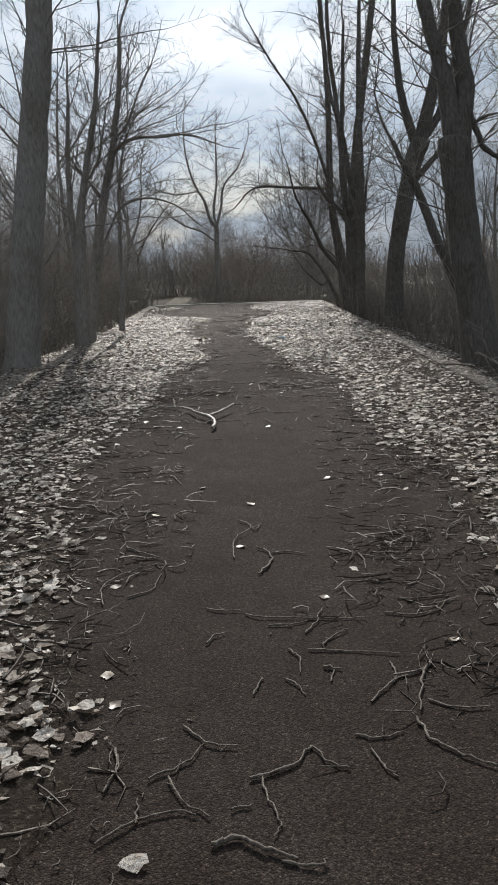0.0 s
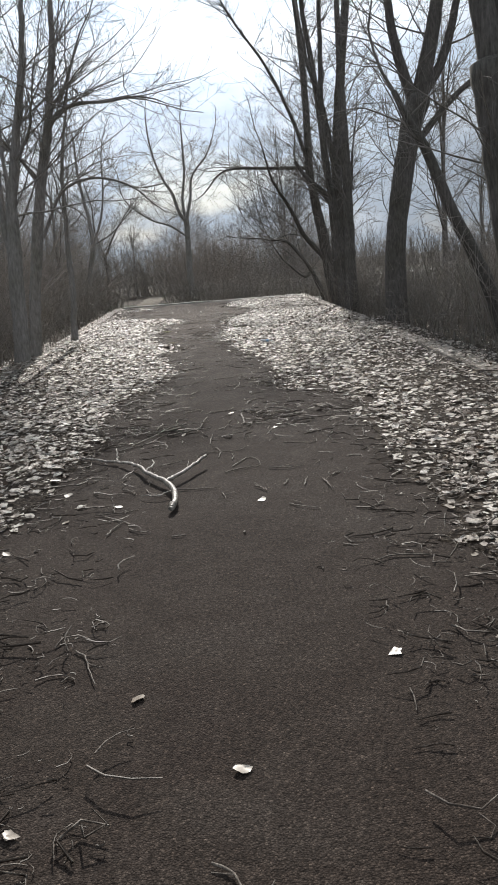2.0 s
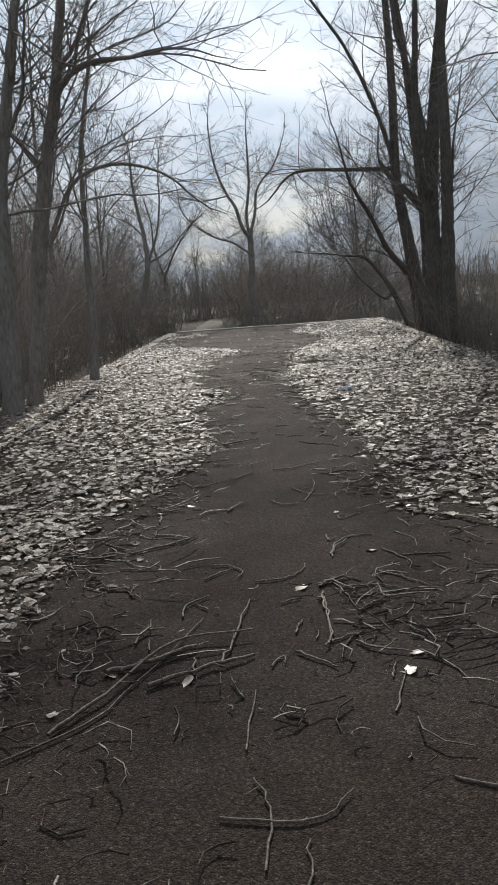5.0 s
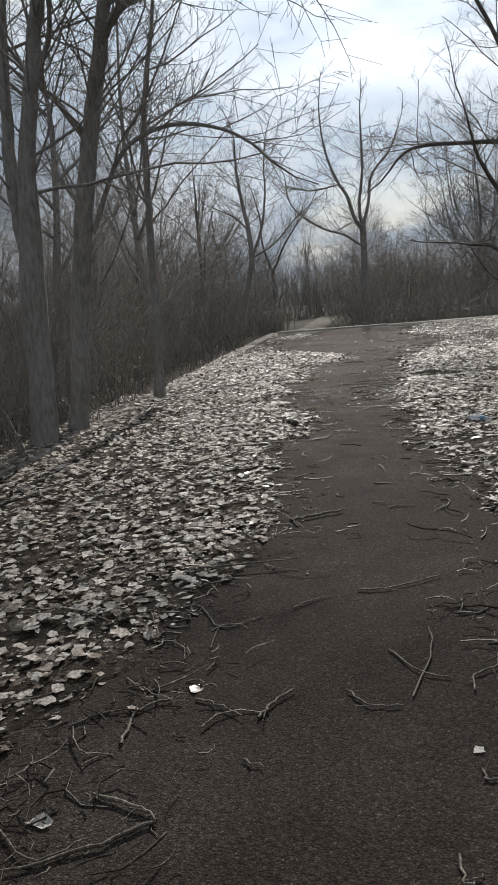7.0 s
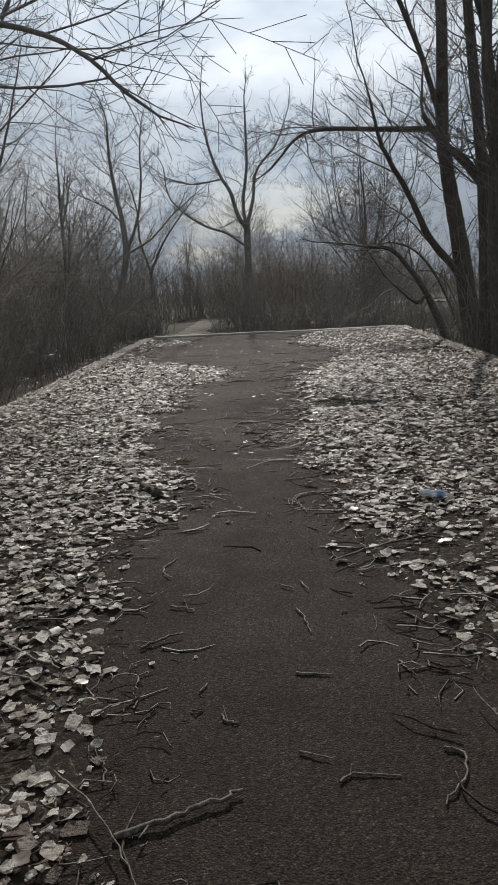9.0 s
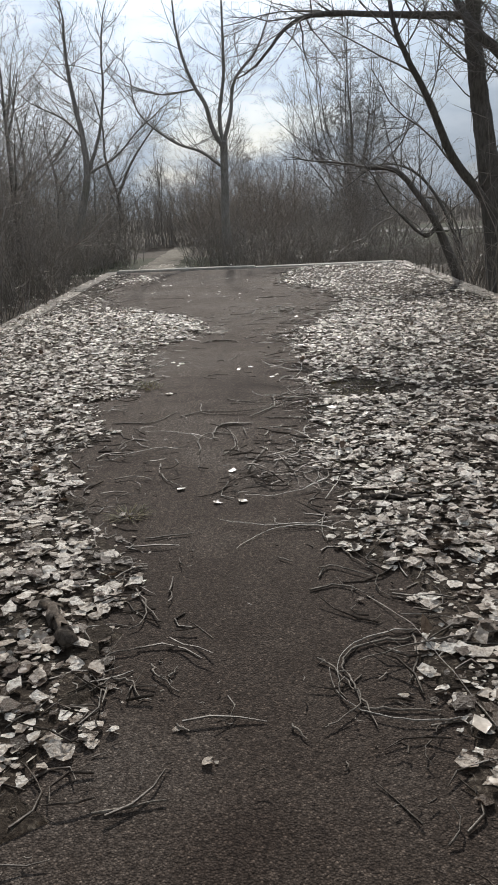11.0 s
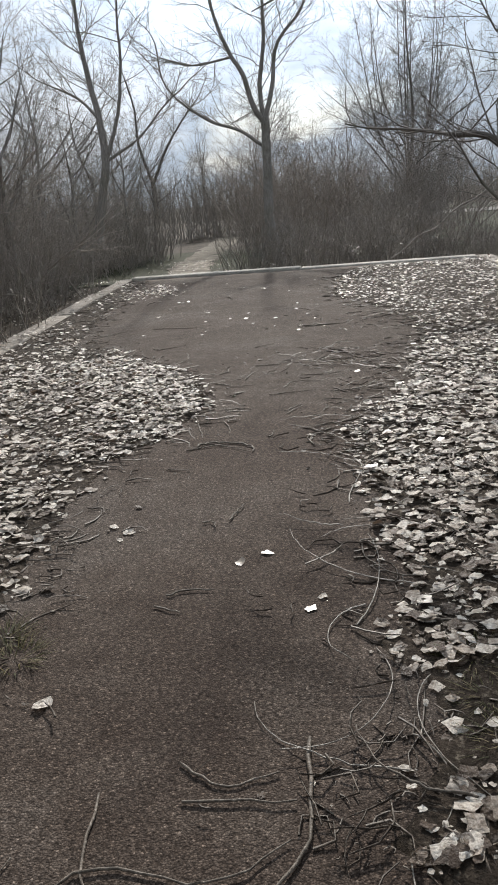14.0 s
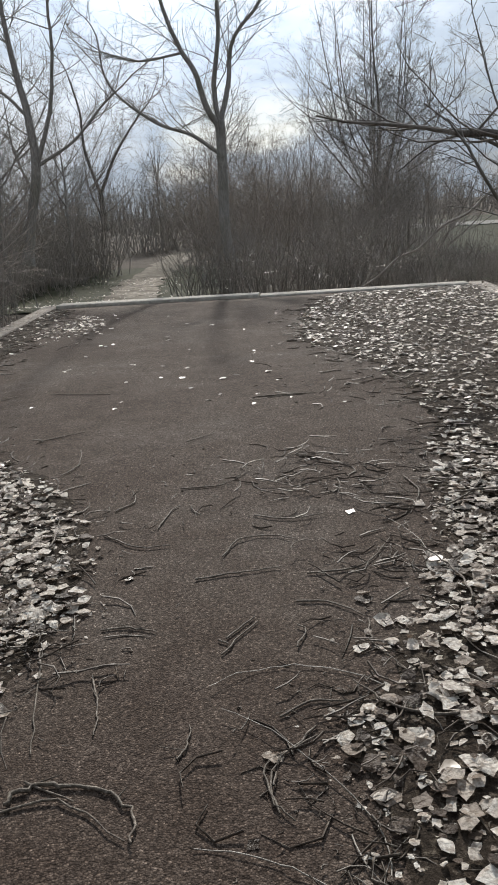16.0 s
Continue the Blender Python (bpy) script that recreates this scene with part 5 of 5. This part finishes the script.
stick(5.5, (-0.40, 10.45), (-0.46, 10.52))
stick(7, (-0.66, 10.13), (-0.64, 10.24), (-0.56, 10.25))
stick(5.5, (-0.59, 10.07), (-0.61, 10.17))
stick(13, (-0.72, 9.89), (-0.57, 9.96), (-0.40, 10.07))
stick(12, (-0.54, 9.77), (-0.36, 9.89), (-0.17, 9.99))
stick(8, (-0.29, 9.93), (-0.26, 10.12), (-0.22, 10.53))
stick(8, (-0.38, 9.87), (-0.40, 9.98))
stick(5.5, (-1.14, 11.53), (-0.91, 11.32), (-0.78, 11.41))
stick(5.5, (-0.82, 10.43), (-0.75, 10.47))
stick(5.5, (-0.83, 10.19), (-0.82, 10.30))
stick(5.5, (0.20, 10.64), (0.36, 10.65), (0.46, 10.59))
stick(5.5, (0.22, 10.24), (0.31, 10.19), (0.34, 10.20))
stick(5.5, (0.36, 10.67), (0.38, 10.52), (0.50, 10.52))
stick(5.5, (0.65, 10.91), (0.69, 10.82), (0.72, 10.79))
stick(5.5, (-0.35, 1.84), (-0.25, 1.93), (-0.14, 1.97), (-0.08, 1.95))
stick(5.5, (-0.18, 2.13), (-0.13, 2.02), (-0.04, 1.94))
stick(5.5, (-0.16, 2.41), (-0.07, 2.30), (0.03, 2.28))
stick(5.5, (-0.24, 2.12), (-0.13, 2.20), (-0.08, 2.30))
stick(5.5, (0.02, 1.97), (0.08, 1.99))
stick(5.5, (0.11, 2.12), (0.13, 2.01), (0.16, 1.91), (0.14, 1.85))
stick(7, (0.07, 2.11), (0.21, 2.17), (0.27, 2.27), (0.31, 2.19), (0.38, 2.15))
stick(10, (-0.03, 1.83), (0.04, 1.85), (0.13, 1.80), (0.20, 1.76))
stick(8, (0.64, 2.42), (0.66, 2.30), (0.74, 2.21), (0.83, 2.14))
stick(5.5, (0.42, 2.33), (0.49, 2.31), (0.58, 2.34))
stick(5.5, (0.46, 2.25), (0.50, 2.14), (0.52, 2.10))
stick(5.5, (-0.37, 2.29), (-0.34, 2.14))
stick(5.5, (-0.25, 1.92), (-0.26, 2.03))
stick(5.5, (-0.37, 2.06), (-0.35, 2.22), (-0.40, 2.32))
stick(5.5, (0.16, 1.76), (0.25, 1.74), (0.28, 1.76))
stick(9, (-0.44, 21.43), (-0.44, 21.05), (-0.61, 20.74))
stick(9, (-0.59, 20.57), (-0.81, 20.52), (-0.84, 20.27), (-0.80, 20.18))
stick(5.5, (-1.12, 20.82), (-0.94, 20.96), (-0.66, 20.92), (-0.48, 21.05))
stick(5.5, (-0.80, 21.33), (-0.68, 21.24), (-0.52, 21.29))
stick(5.5, (-0.47, 20.70), (-0.22, 20.71), (-0.09, 20.69))


rs = random.Random(41)
for k in range(90):                                # sticks on top of the drifts
    side = -1 if k % 2 else 1
    y = 7.0 + 20.0 * (k / 90) + rs.uniform(-0.3, 0.3)
    x = edge_of(RIGHT_LITTER if side > 0 else LEFT_LITTER, y) + side * rs.uniform(0.05, 0.9)
    a, bend, step = rs.uniform(-3.14, 3.14), rs.uniform(-0.5, 0.5), rs.uniform(0.09, 0.22)
    bends = [(x, y)]
    for i in range(3):
        bends.append((bends[-1][0] + math.cos(a + bend * i) * step, bends[-1][1] + math.sin(a + bend * i) * step))
    stick_thing("dark bent stick lying over pale leaves", bends, rs.uniform(0.0035, 0.0075), STICK, lift=0.028)

# ---- the forked branch on the path ----
fork = tagged(new("forked_branch"), "large pale forked branch stripped of bark on the asphalt", "branch")
fork.location = (-0.34, 7.58, 0.0)


def fork_arm(name, bends, label=""):
    line = smooth_line([(x + 0.34, y - 7.58, z, r) for x, y, z, r in bends], 6)
    rngf = np.random.default_rng(len(bends))
    line[1:-1, :3] += rngf.normal(0, 0.0035, (len(line) - 2, 3))
    t = Tubes(10)
    t.add(line[:, :3], line[:, 3] * 0.68 * (1 + rngf.normal(0, 0.04, len(line))))
    child(name, t.mesh(name, BARE_WOOD), fork, label)


fork_arm("stem", [(-0.345, 7.55, 0.035, 0.020), (-0.335, 7.57, 0.037, 0.029), (-0.325, 7.72, 0.045, 0.028), (-0.36, 7.95, 0.05, 0.027), (-0.43, 8.15, 0.05, 0.026), (-0.57, 8.40, 0.045, 0.021), (-0.67, 8.66, 0.04, 0.018), (-0.86, 8.89, 0.03, 0.014), (-1.10, 9.10, 0.02, 0.010), (-1.25, 9.24, 0.015, 0.006)])
fork_arm("side_arm", [(-0.42, 8.10, 0.05, 0.021), (-0.36, 8.22, 0.055, 0.019), (-0.27, 8.40, 0.06, 0.018), (-0.20, 8.58, 0.07, 0.017), (-0.165, 8.66, 0.075, 0.014)])
fork_arm("twiglet", [(-0.60, 8.47, 0.04, 0.008), (-0.55, 8.62, 0.05, 0.007), (-0.57, 8.80, 0.04, 0.005)])
fork_arm("twiglet", [(-0.36, 7.92, 0.04, 0.008), (-0.46, 7.86, 0.03, 0.006), (-0.56, 7.92, 0.02, 0.004)])
fork_arm("spur", [(-0.84, 8.87, 0.03, 0.010), (-0.86, 8.98, 0.06, 0.009), (-0.87, 9.06, 0.09, 0.006)])

# ---- branches at the pavement's sides ----
def loose_branch(label, bends, mat):
    line = smooth_line(bends, 5)
    origin = line[0, :3].copy()
    line[:, :3] -= origin
    rngb = np.random.default_rng(int(abs(origin[0]) * 100))
    t = Tubes(7)
    t.add(line[:, :3], line[:, 3])
    for _ in range(9):
        i = rngb.integers(2, len(line) - 1)
        along = line[i, :3] - line[i - 1, :3]
        d = along / np.linalg.norm(along) + rngb.normal(0, 0.55, 3) + np.array((0, 0, 0.2))
        shoot(t, rngb, line[i, :3], d, rngb.uniform(0.3, 0.9), max(0.004, line[i, 3] * 0.5), 2, 0.8)
    ob = new("fallen_branch", t.mesh("fallen_branch", mat))
    ob.location = origin
    return tagged(ob, label, "branch", "fallen branches beside the pavement")


loose_branch("pale broken branch leaning out over the kerb", [(3.30, 12.1, 0.02, 0.022), (3.25, 11.5, 0.22, 0.020), (3.22, 10.8, 0.25, 0.017), (3.35, 9.9, 0.12, 0.012), (3.5, 9.3, 0.05, 0.006)], BARE_WOOD)
loose_branch("thin dry branch lying across the kerb", [(2.75, 11.9, 0.05, 0.012), (3.05, 11.0, 0.12, 0.011), (3.15, 10.2, 0.10, 0.009), (3.3, 9.4, 0.03, 0.005)], STICK)
loose_branch("bare fallen branch sloping up beyond the end kerb", [(0.9, 38.0, -0.1, 0.012), (1.35, 38.05, 0.16, 0.016), (1.75, 38.1, 0.48, 0.018), (2.15, 38.2, 0.62, 0.020), (2.6, 38.25, 1.0, 0.022), (3.1, 38.3, 1.22, 0.024), (3.64, 38.4, 1.62, 0.028), (4.4, 38.6, 1.5, 0.032), (4.9, 38.8, 0.7, 0.036), (5.2, 38.9, -0.5, 0.045)], BRUSH)
loose_branch("pale dry brush tangle by the end kerb", [(1.0, 38.3, -0.15, 0.012), (1.3, 38.3, 0.35, 0.012), (1.1, 38.3, 0.62, 0.010), (0.65, 38.3, 0.72, 0.006)], BRUSH)
loose_branch("arching dark branch over the far corner", [(4.75, 37.1, -0.3, 0.06), (4.35, 37.0, 0.75, 0.05), (3.92, 37.0, 1.6, 0.042), (3.38, 37.0, 2.22, 0.034), (2.70, 36.9, 2.48, 0.024), (2.13, 36.9, 2.35, 0.016), (1.57, 36.8, 1.97, 0.008)], BARK_DARK)
stick_thing("short broken grey limb stub lying in leaves", ((-1.30, 17.93), (-1.23, 17.78), (-1.14, 17.61)), 0.026, LOG, "fallen_branch", 1.15)

# ---- crushed bottle ----
def lathe(rings, k, squash):
    v = [(x, r * math.cos(2 * math.pi * i / k) * squash[0], r * math.sin(2 * math.pi * i / k) * squash[1]) for x, r in rings for i in range(k)]
    f = [(j * k + i, j * k + (i + 1) % k, (j + 1) * k + (i + 1) % k, (j + 1) * k + i) for j in range(len(rings) - 1) for i in range(k)]
    return v, f


bottle = tagged(new("plastic_bottle"), "crushed clear plastic bottle with a blue label on leaves", "bottle")
bottle.matrix_basis = pose(0.53, 17.30, 0.072, 0, 6, -6)
PET, _, _, pet = material("clear_plastic", 0.18, 0.5)
pet.inputs["Base Color"].default_value = (0.86, 0.90, 0.94, 1)
pet.inputs["Transmission Weight"].default_value = 0.55
child("body", mesh_of("body", *lathe([(0, 0.004), (0.004, 0.026), (0.03, 0.031), (0.075, 0.029), (0.12, 0.031), (0.15, 0.026), (0.175, 0.013), (0.19, 0.012)], 14, (1, 0.72)), PET), bottle)
child("label_band", mesh_of("label_band", *lathe([(0.105, 0.0318), (0.12, 0.0318), (0.145, 0.0300)], 14, (1, 0.74)), plain("blue_label", (0.16, 0.30, 0.48), 0.35)), bottle, "faded blue wrap")
child("cap", mesh_of("cap", *lathe([(0.188, 0.0), (0.188, 0.015), (0.205, 0.015), (0.206, 0.0)], 12, (1, 1)), plain("white_cap", (0.75, 0.78, 0.8), 0.4)), bottle)


# ---- grass tufts ----
def tuft(x, y, size=1.0):
    r = random.Random(int(x * 100 + y * 10))
    v, f = [], []
    for _ in range(110):
        a, q = r.uniform(0, 6.283), 0.075 * size * math.sqrt(r.random())
        bx, by = q * math.cos(a), q * math.sin(a)
        h, lean, w = r.uniform(0.006, 0.026) * size, r.uniform(0.03, 0.10), 0.0026
        dx, dy = math.cos(a) * lean, math.sin(a) * lean
        k = len(v)
        v += [(bx - w * math.sin(a), by + w * math.cos(a), 0), (bx + w * math.sin(a), by - w * math.cos(a), 0),
              (bx + dx * 0.4 + w * 0.7 * math.sin(a), by + dy * 0.4 - w * 0.7 * math.cos(a), h * 0.6), (bx + dx * 0.4 - w * 0.7 * math.sin(a), by + dy * 0.4 + w * 0.7 * math.cos(a), h * 0.6), (bx + dx, by + dy, h)]
        f += [(k, k + 1, k + 2, k + 3), (k + 3, k + 2, k + 4)]
    ob = new("grass_tuft", mesh_of("grass_tuft", v, f, GRASS))
    ob.location = (x, y, 0.004)
    tagged(ob, "small green grass tuft growing through leaves", "grass", "grass tufts in the litter")


for x, y in ((-1.16, 18.87), (0.0, 19.55), (-1.78, 19.40), (0.40, 20.67), (0.29, 19.12), (1.56, 21.26), (0.09, 21.84), (-2.6, 18.9), (1.5, 15.2), (-4.15, 32.2), (0.14, 21.42), (0.27, 21.70), (0.44, 21.46), (0.10, 21.62), (0.32, 21.55), (0.46, 21.68), (0.24, 21.36), (-1.50, 21.88), (-1.58, 22.02), (-1.16, 14.5)):
    tuft(x, y, rng.uniform(1.0, 1.6))

# ---- fine twig litter ----
TANGLES = ((0.29, 10.50), (0.36, 10.20), (0.51, 10.23), (-0.85, 10.76), (-1.01, 11.50), (-0.83, 12.30), (0.38, 12.81), (-0.56, 19.35), (-0.34, 19.38), (-0.44, 19.68), (-0.20, 21.17), (-0.29, 27.20), (-0.04, 26.79), (-0.11, 24.83), (-0.22, 24.28), (-1.35, 25.05), (-0.06, 25.75), (-0.68, 5.88), (-0.54, 4.72), (-0.46, 4.02), (0.94, 4.42), (0.79, 4.12), (1.50, 5.74), (1.04, 5.74), (0.73, 3.42), (1.37, 6.70), (-0.88, 10.05))


RAKED = ((1.05, 6.0, 0.35, 0.9), (0.95, 10.6, 0.30, 0.4), (0.05, 27.0, 0.50, 0.4), (-0.9, 5.0, 0.25, 1.4), (1.0, 3.6, 0.35, 0.6), (0.4, 29.5, 0.5, 0.7))


def twig_litter(count, seed):
    r = np.random.default_rng(seed)
    t = Tubes(3)
    made = 0
    while made < count:
        y = r.uniform(0.5, 36.5)
        side = 1 if r.random() < 0.5 else -1
        a = edge_of(RIGHT_LITTER if side > 0 else LEFT_LITTER, y)
        x = a + side * (r.normal(0.10, 0.20) if r.random() < 0.5 else r.uniform(0, 2.4))
        if r.random() < 0.065:                      # small tangles
            q = TANGLES[r.integers(0, len(TANGLES))]
            x, y = q[0] + r.normal(0, 0.13), q[1] + r.normal(0, 0.15)
        elif r.random() < 0.055:                   # swept together by rain
            q = RAKED[r.integers(0, len(RAKED))]
            x, y = q[0] + r.normal(0, q[2]), q[1] + r.normal(0, q[3])
        elif r.random() < 0.06:                    # sweepings where the walk begins
            x, y = (r.uniform(0.6, 1.9), r.uniform(2.0, 9.5)) if r.random() < 0.6 else (r.uniform(-1.3, -0.5), r.uniform(2.5, 12.0))
        elif r.random() < 0.035:
            x = r.uniform(-1.3, 1.3)
            y = r.choice((r.normal(9.7, 0.4), r.normal(20.0, 0.4), r.normal(26.9, 0.35)))
        if not left_edge(y) < x < RIGHT_EDGE or y > 36.6:
            continue
        made += 1
        ln = 0.02 + 0.25 * r.random() ** 2.8
        h = r.uniform(0.004, 0.05) if abs(x - a) > 0.3 else r.uniform(0.003, 0.022)
        b, bend = r.uniform(-3.14, 3.14), r.normal(0, 0.8)
        p = np.array((x, y, h))
        line = [p]
        for k in range(3):
            p = p + np.array((math.cos(b + bend * k), math.sin(b + bend * k), r.normal(0, 0.12))) * ln / 3
            line.append(np.array((p[0], p[1], max(0.003, p[2]))))
        rad = r.uniform(0.0015, 0.0033) + 0.009 * ln
        t.add(line, [rad, rad, rad * 0.8, rad * 0.5])
    ob = new("twig_litter", t.mesh("twig_litter", DEBRIS))
    tagged(ob, "tangle of fine broken twigs along the leaf margins", "twigs", kind="stuff")


twig_litter(14500, 21)


def vine(x, y, seed, long=1.0):
    """A thin curling stem lying loose on the margin."""
    r = np.random.default_rng(seed)
    a, turn, p = r.uniform(0, 6.28), r.choice((-1, 1)) * r.uniform(1.2, 4.2), np.array((x, y, 0.0))
    n, ln = 18, r.uniform(0.35, 0.9) * long
    line, h = [], 0.0
    for k in range(n):
        line.append((p[0] - x, p[1] - y, 0.006 + abs(h)))
        a += turn * ln / n
        turn += r.normal(0, 0.3)
        h += r.normal(0, 0.004)
        p = p + np.array((math.cos(a), math.sin(a), 0)) * ln / n
    t = Tubes(5)
    t.add(line, np.linspace(r.uniform(0.0020, 0.0034), 0.0013, n))
    ob = new("vine_stem", t.mesh("vine_stem", BARE_TWIG))
    ob.location = (x, y, 0)
    tagged(ob, "thin curling dry vine stem at the leaf margin", "twig", "vine stems along the litter")


for k in range(56):
    vy = 17.2 + 8.5 * (k / 56)
    vine(edge_of(RIGHT_LITTER, vy) + rng.uniform(-0.14, 0.32), vy, 500 + k)
for k in range(36):
    vy = 2.5 + 22 * (k / 36)
    vine(edge_of(LEFT_LITTER, vy) + rng.uniform(-0.3, 0.1), vy, 700 + k, 0.55)
for k in range(10):
    vine(rng.uniform(-1.5, 0.0), rng.gauss(20.1, 0.35), 800 + k, 0.6)

# ---- single leaves ----
def single_leaf_material():
    m, n, l, b = material("loose_leaf", 0.4, 0.45)
    info = n.new("ShaderNodeObjectInfo")
    f = noise_node(n, l, 50, 3)
    tone = ramp(n, l, info.outputs["Random"], (0.0, (0.12, 0.088, 0.066)), (0.45, (0.30, 0.25, 0.20)), (1.0, (0.64, 0.58, 0.51))).outputs[0]
    vein = ramp(n, l, f.outputs["Fac"], (0.3, (0.72, 0.68, 0.64)), (0.65, (1.05, 1.03, 1.0))).outputs[0]
    l.new(mixed(n, l, 1.0, tone, vein, "MULTIPLY"), b.inputs["Base Color"])
    return m


LOOSE = single_leaf_material()
LOOSE_MESHES = []
for shape, fs in LEAF_SHAPES:
    pts = shape * np.array((0.075, 0.075, 0.040))
    pts[:, 2] -= pts[:, 2].min()
    LOOSE_MESHES.append(mesh_of("dry_leaf", pts.tolist(), fs, LOOSE))


def dry_leaf(x, y, size, z=0.003, parent=None):
    ob = new("leaf" if parent else "dry_leaf", LOOSE_MESHES[rng.randrange(len(LOOSE_MESHES))])
    ob.parent = parent
    ob.matrix_basis = pose(x, y, z, rng.uniform(-11, 11), rng.uniform(-11, 11), rng.uniform(0, 360)) @ Matrix.Scale(size, 4)
    if not parent:
        tagged(ob, "single pale curled dry leaf on the asphalt", "leaf", "single leaves on the asphalt")


for x, y in ((-0.49, 2.78), (-0.42, 2.56), (-0.61, 3.67), (0.05, 5.04), (-0.30, 5.47), (0.59, 3.82), (0.80, 3.41), (0.0, 4.21), (-0.56, 4.84), (0.61, 5.65), (-1.18, 7.05), (-0.96, 7.53), (1.01, 5.70), (0.91, 3.0), (0.41, 3.47)):
    dry_leaf(x, y, 0.75)
for x, y in ((0.37, 11.14), (0.01, 10.66), (0.20, 7.67), (-0.69, 7.77), (-1.07, 8.13), (-0.71, 12.21), (0.44, 9.96), (0.39, 9.82), (-0.70, 9.88), (-0.40, 9.81), (-0.91, 15.18), (0.50, 15.81), (-1.02, 14.95)):
    dry_leaf(x, y, 0.9)
for x, y in ((-0.68, 19.53), (-0.73, 19.02), (-0.94, 19.24), (-0.60, 19.03), (-1.10, 17.98), (-0.65, 22.70), (-0.76, 22.61), (-0.45, 22.19), (-1.12, 25.68), (-0.11, 26.37), (-1.95, 32.81), (-1.0, 29.24)):
    dry_leaf(x, y, 0.75)
for _ in range(60):                                # specks far down the pavement
    dry_leaf(rng.uniform(-3.2, 0.2), rng.uniform(28.5, 35), rng.uniform(0.5, 0.9))

litter = [o for o in scene.collection.objects if o.name.startswith("leaf_litter")]
for k in range(300):                               # the leaves that the walk passes nearest
    y = 2.5 + 33 * (k / 300)
    side = 1 if k % 2 else -1
    x = edge_of(RIGHT_LITTER if side > 0 else LEFT_LITTER, y) + side * rng.uniform(0.04, 0.8)
    dry_leaf(x, y, rng.uniform(0.55, 1.05), 0.03, litter[0 if side > 0 else 2])
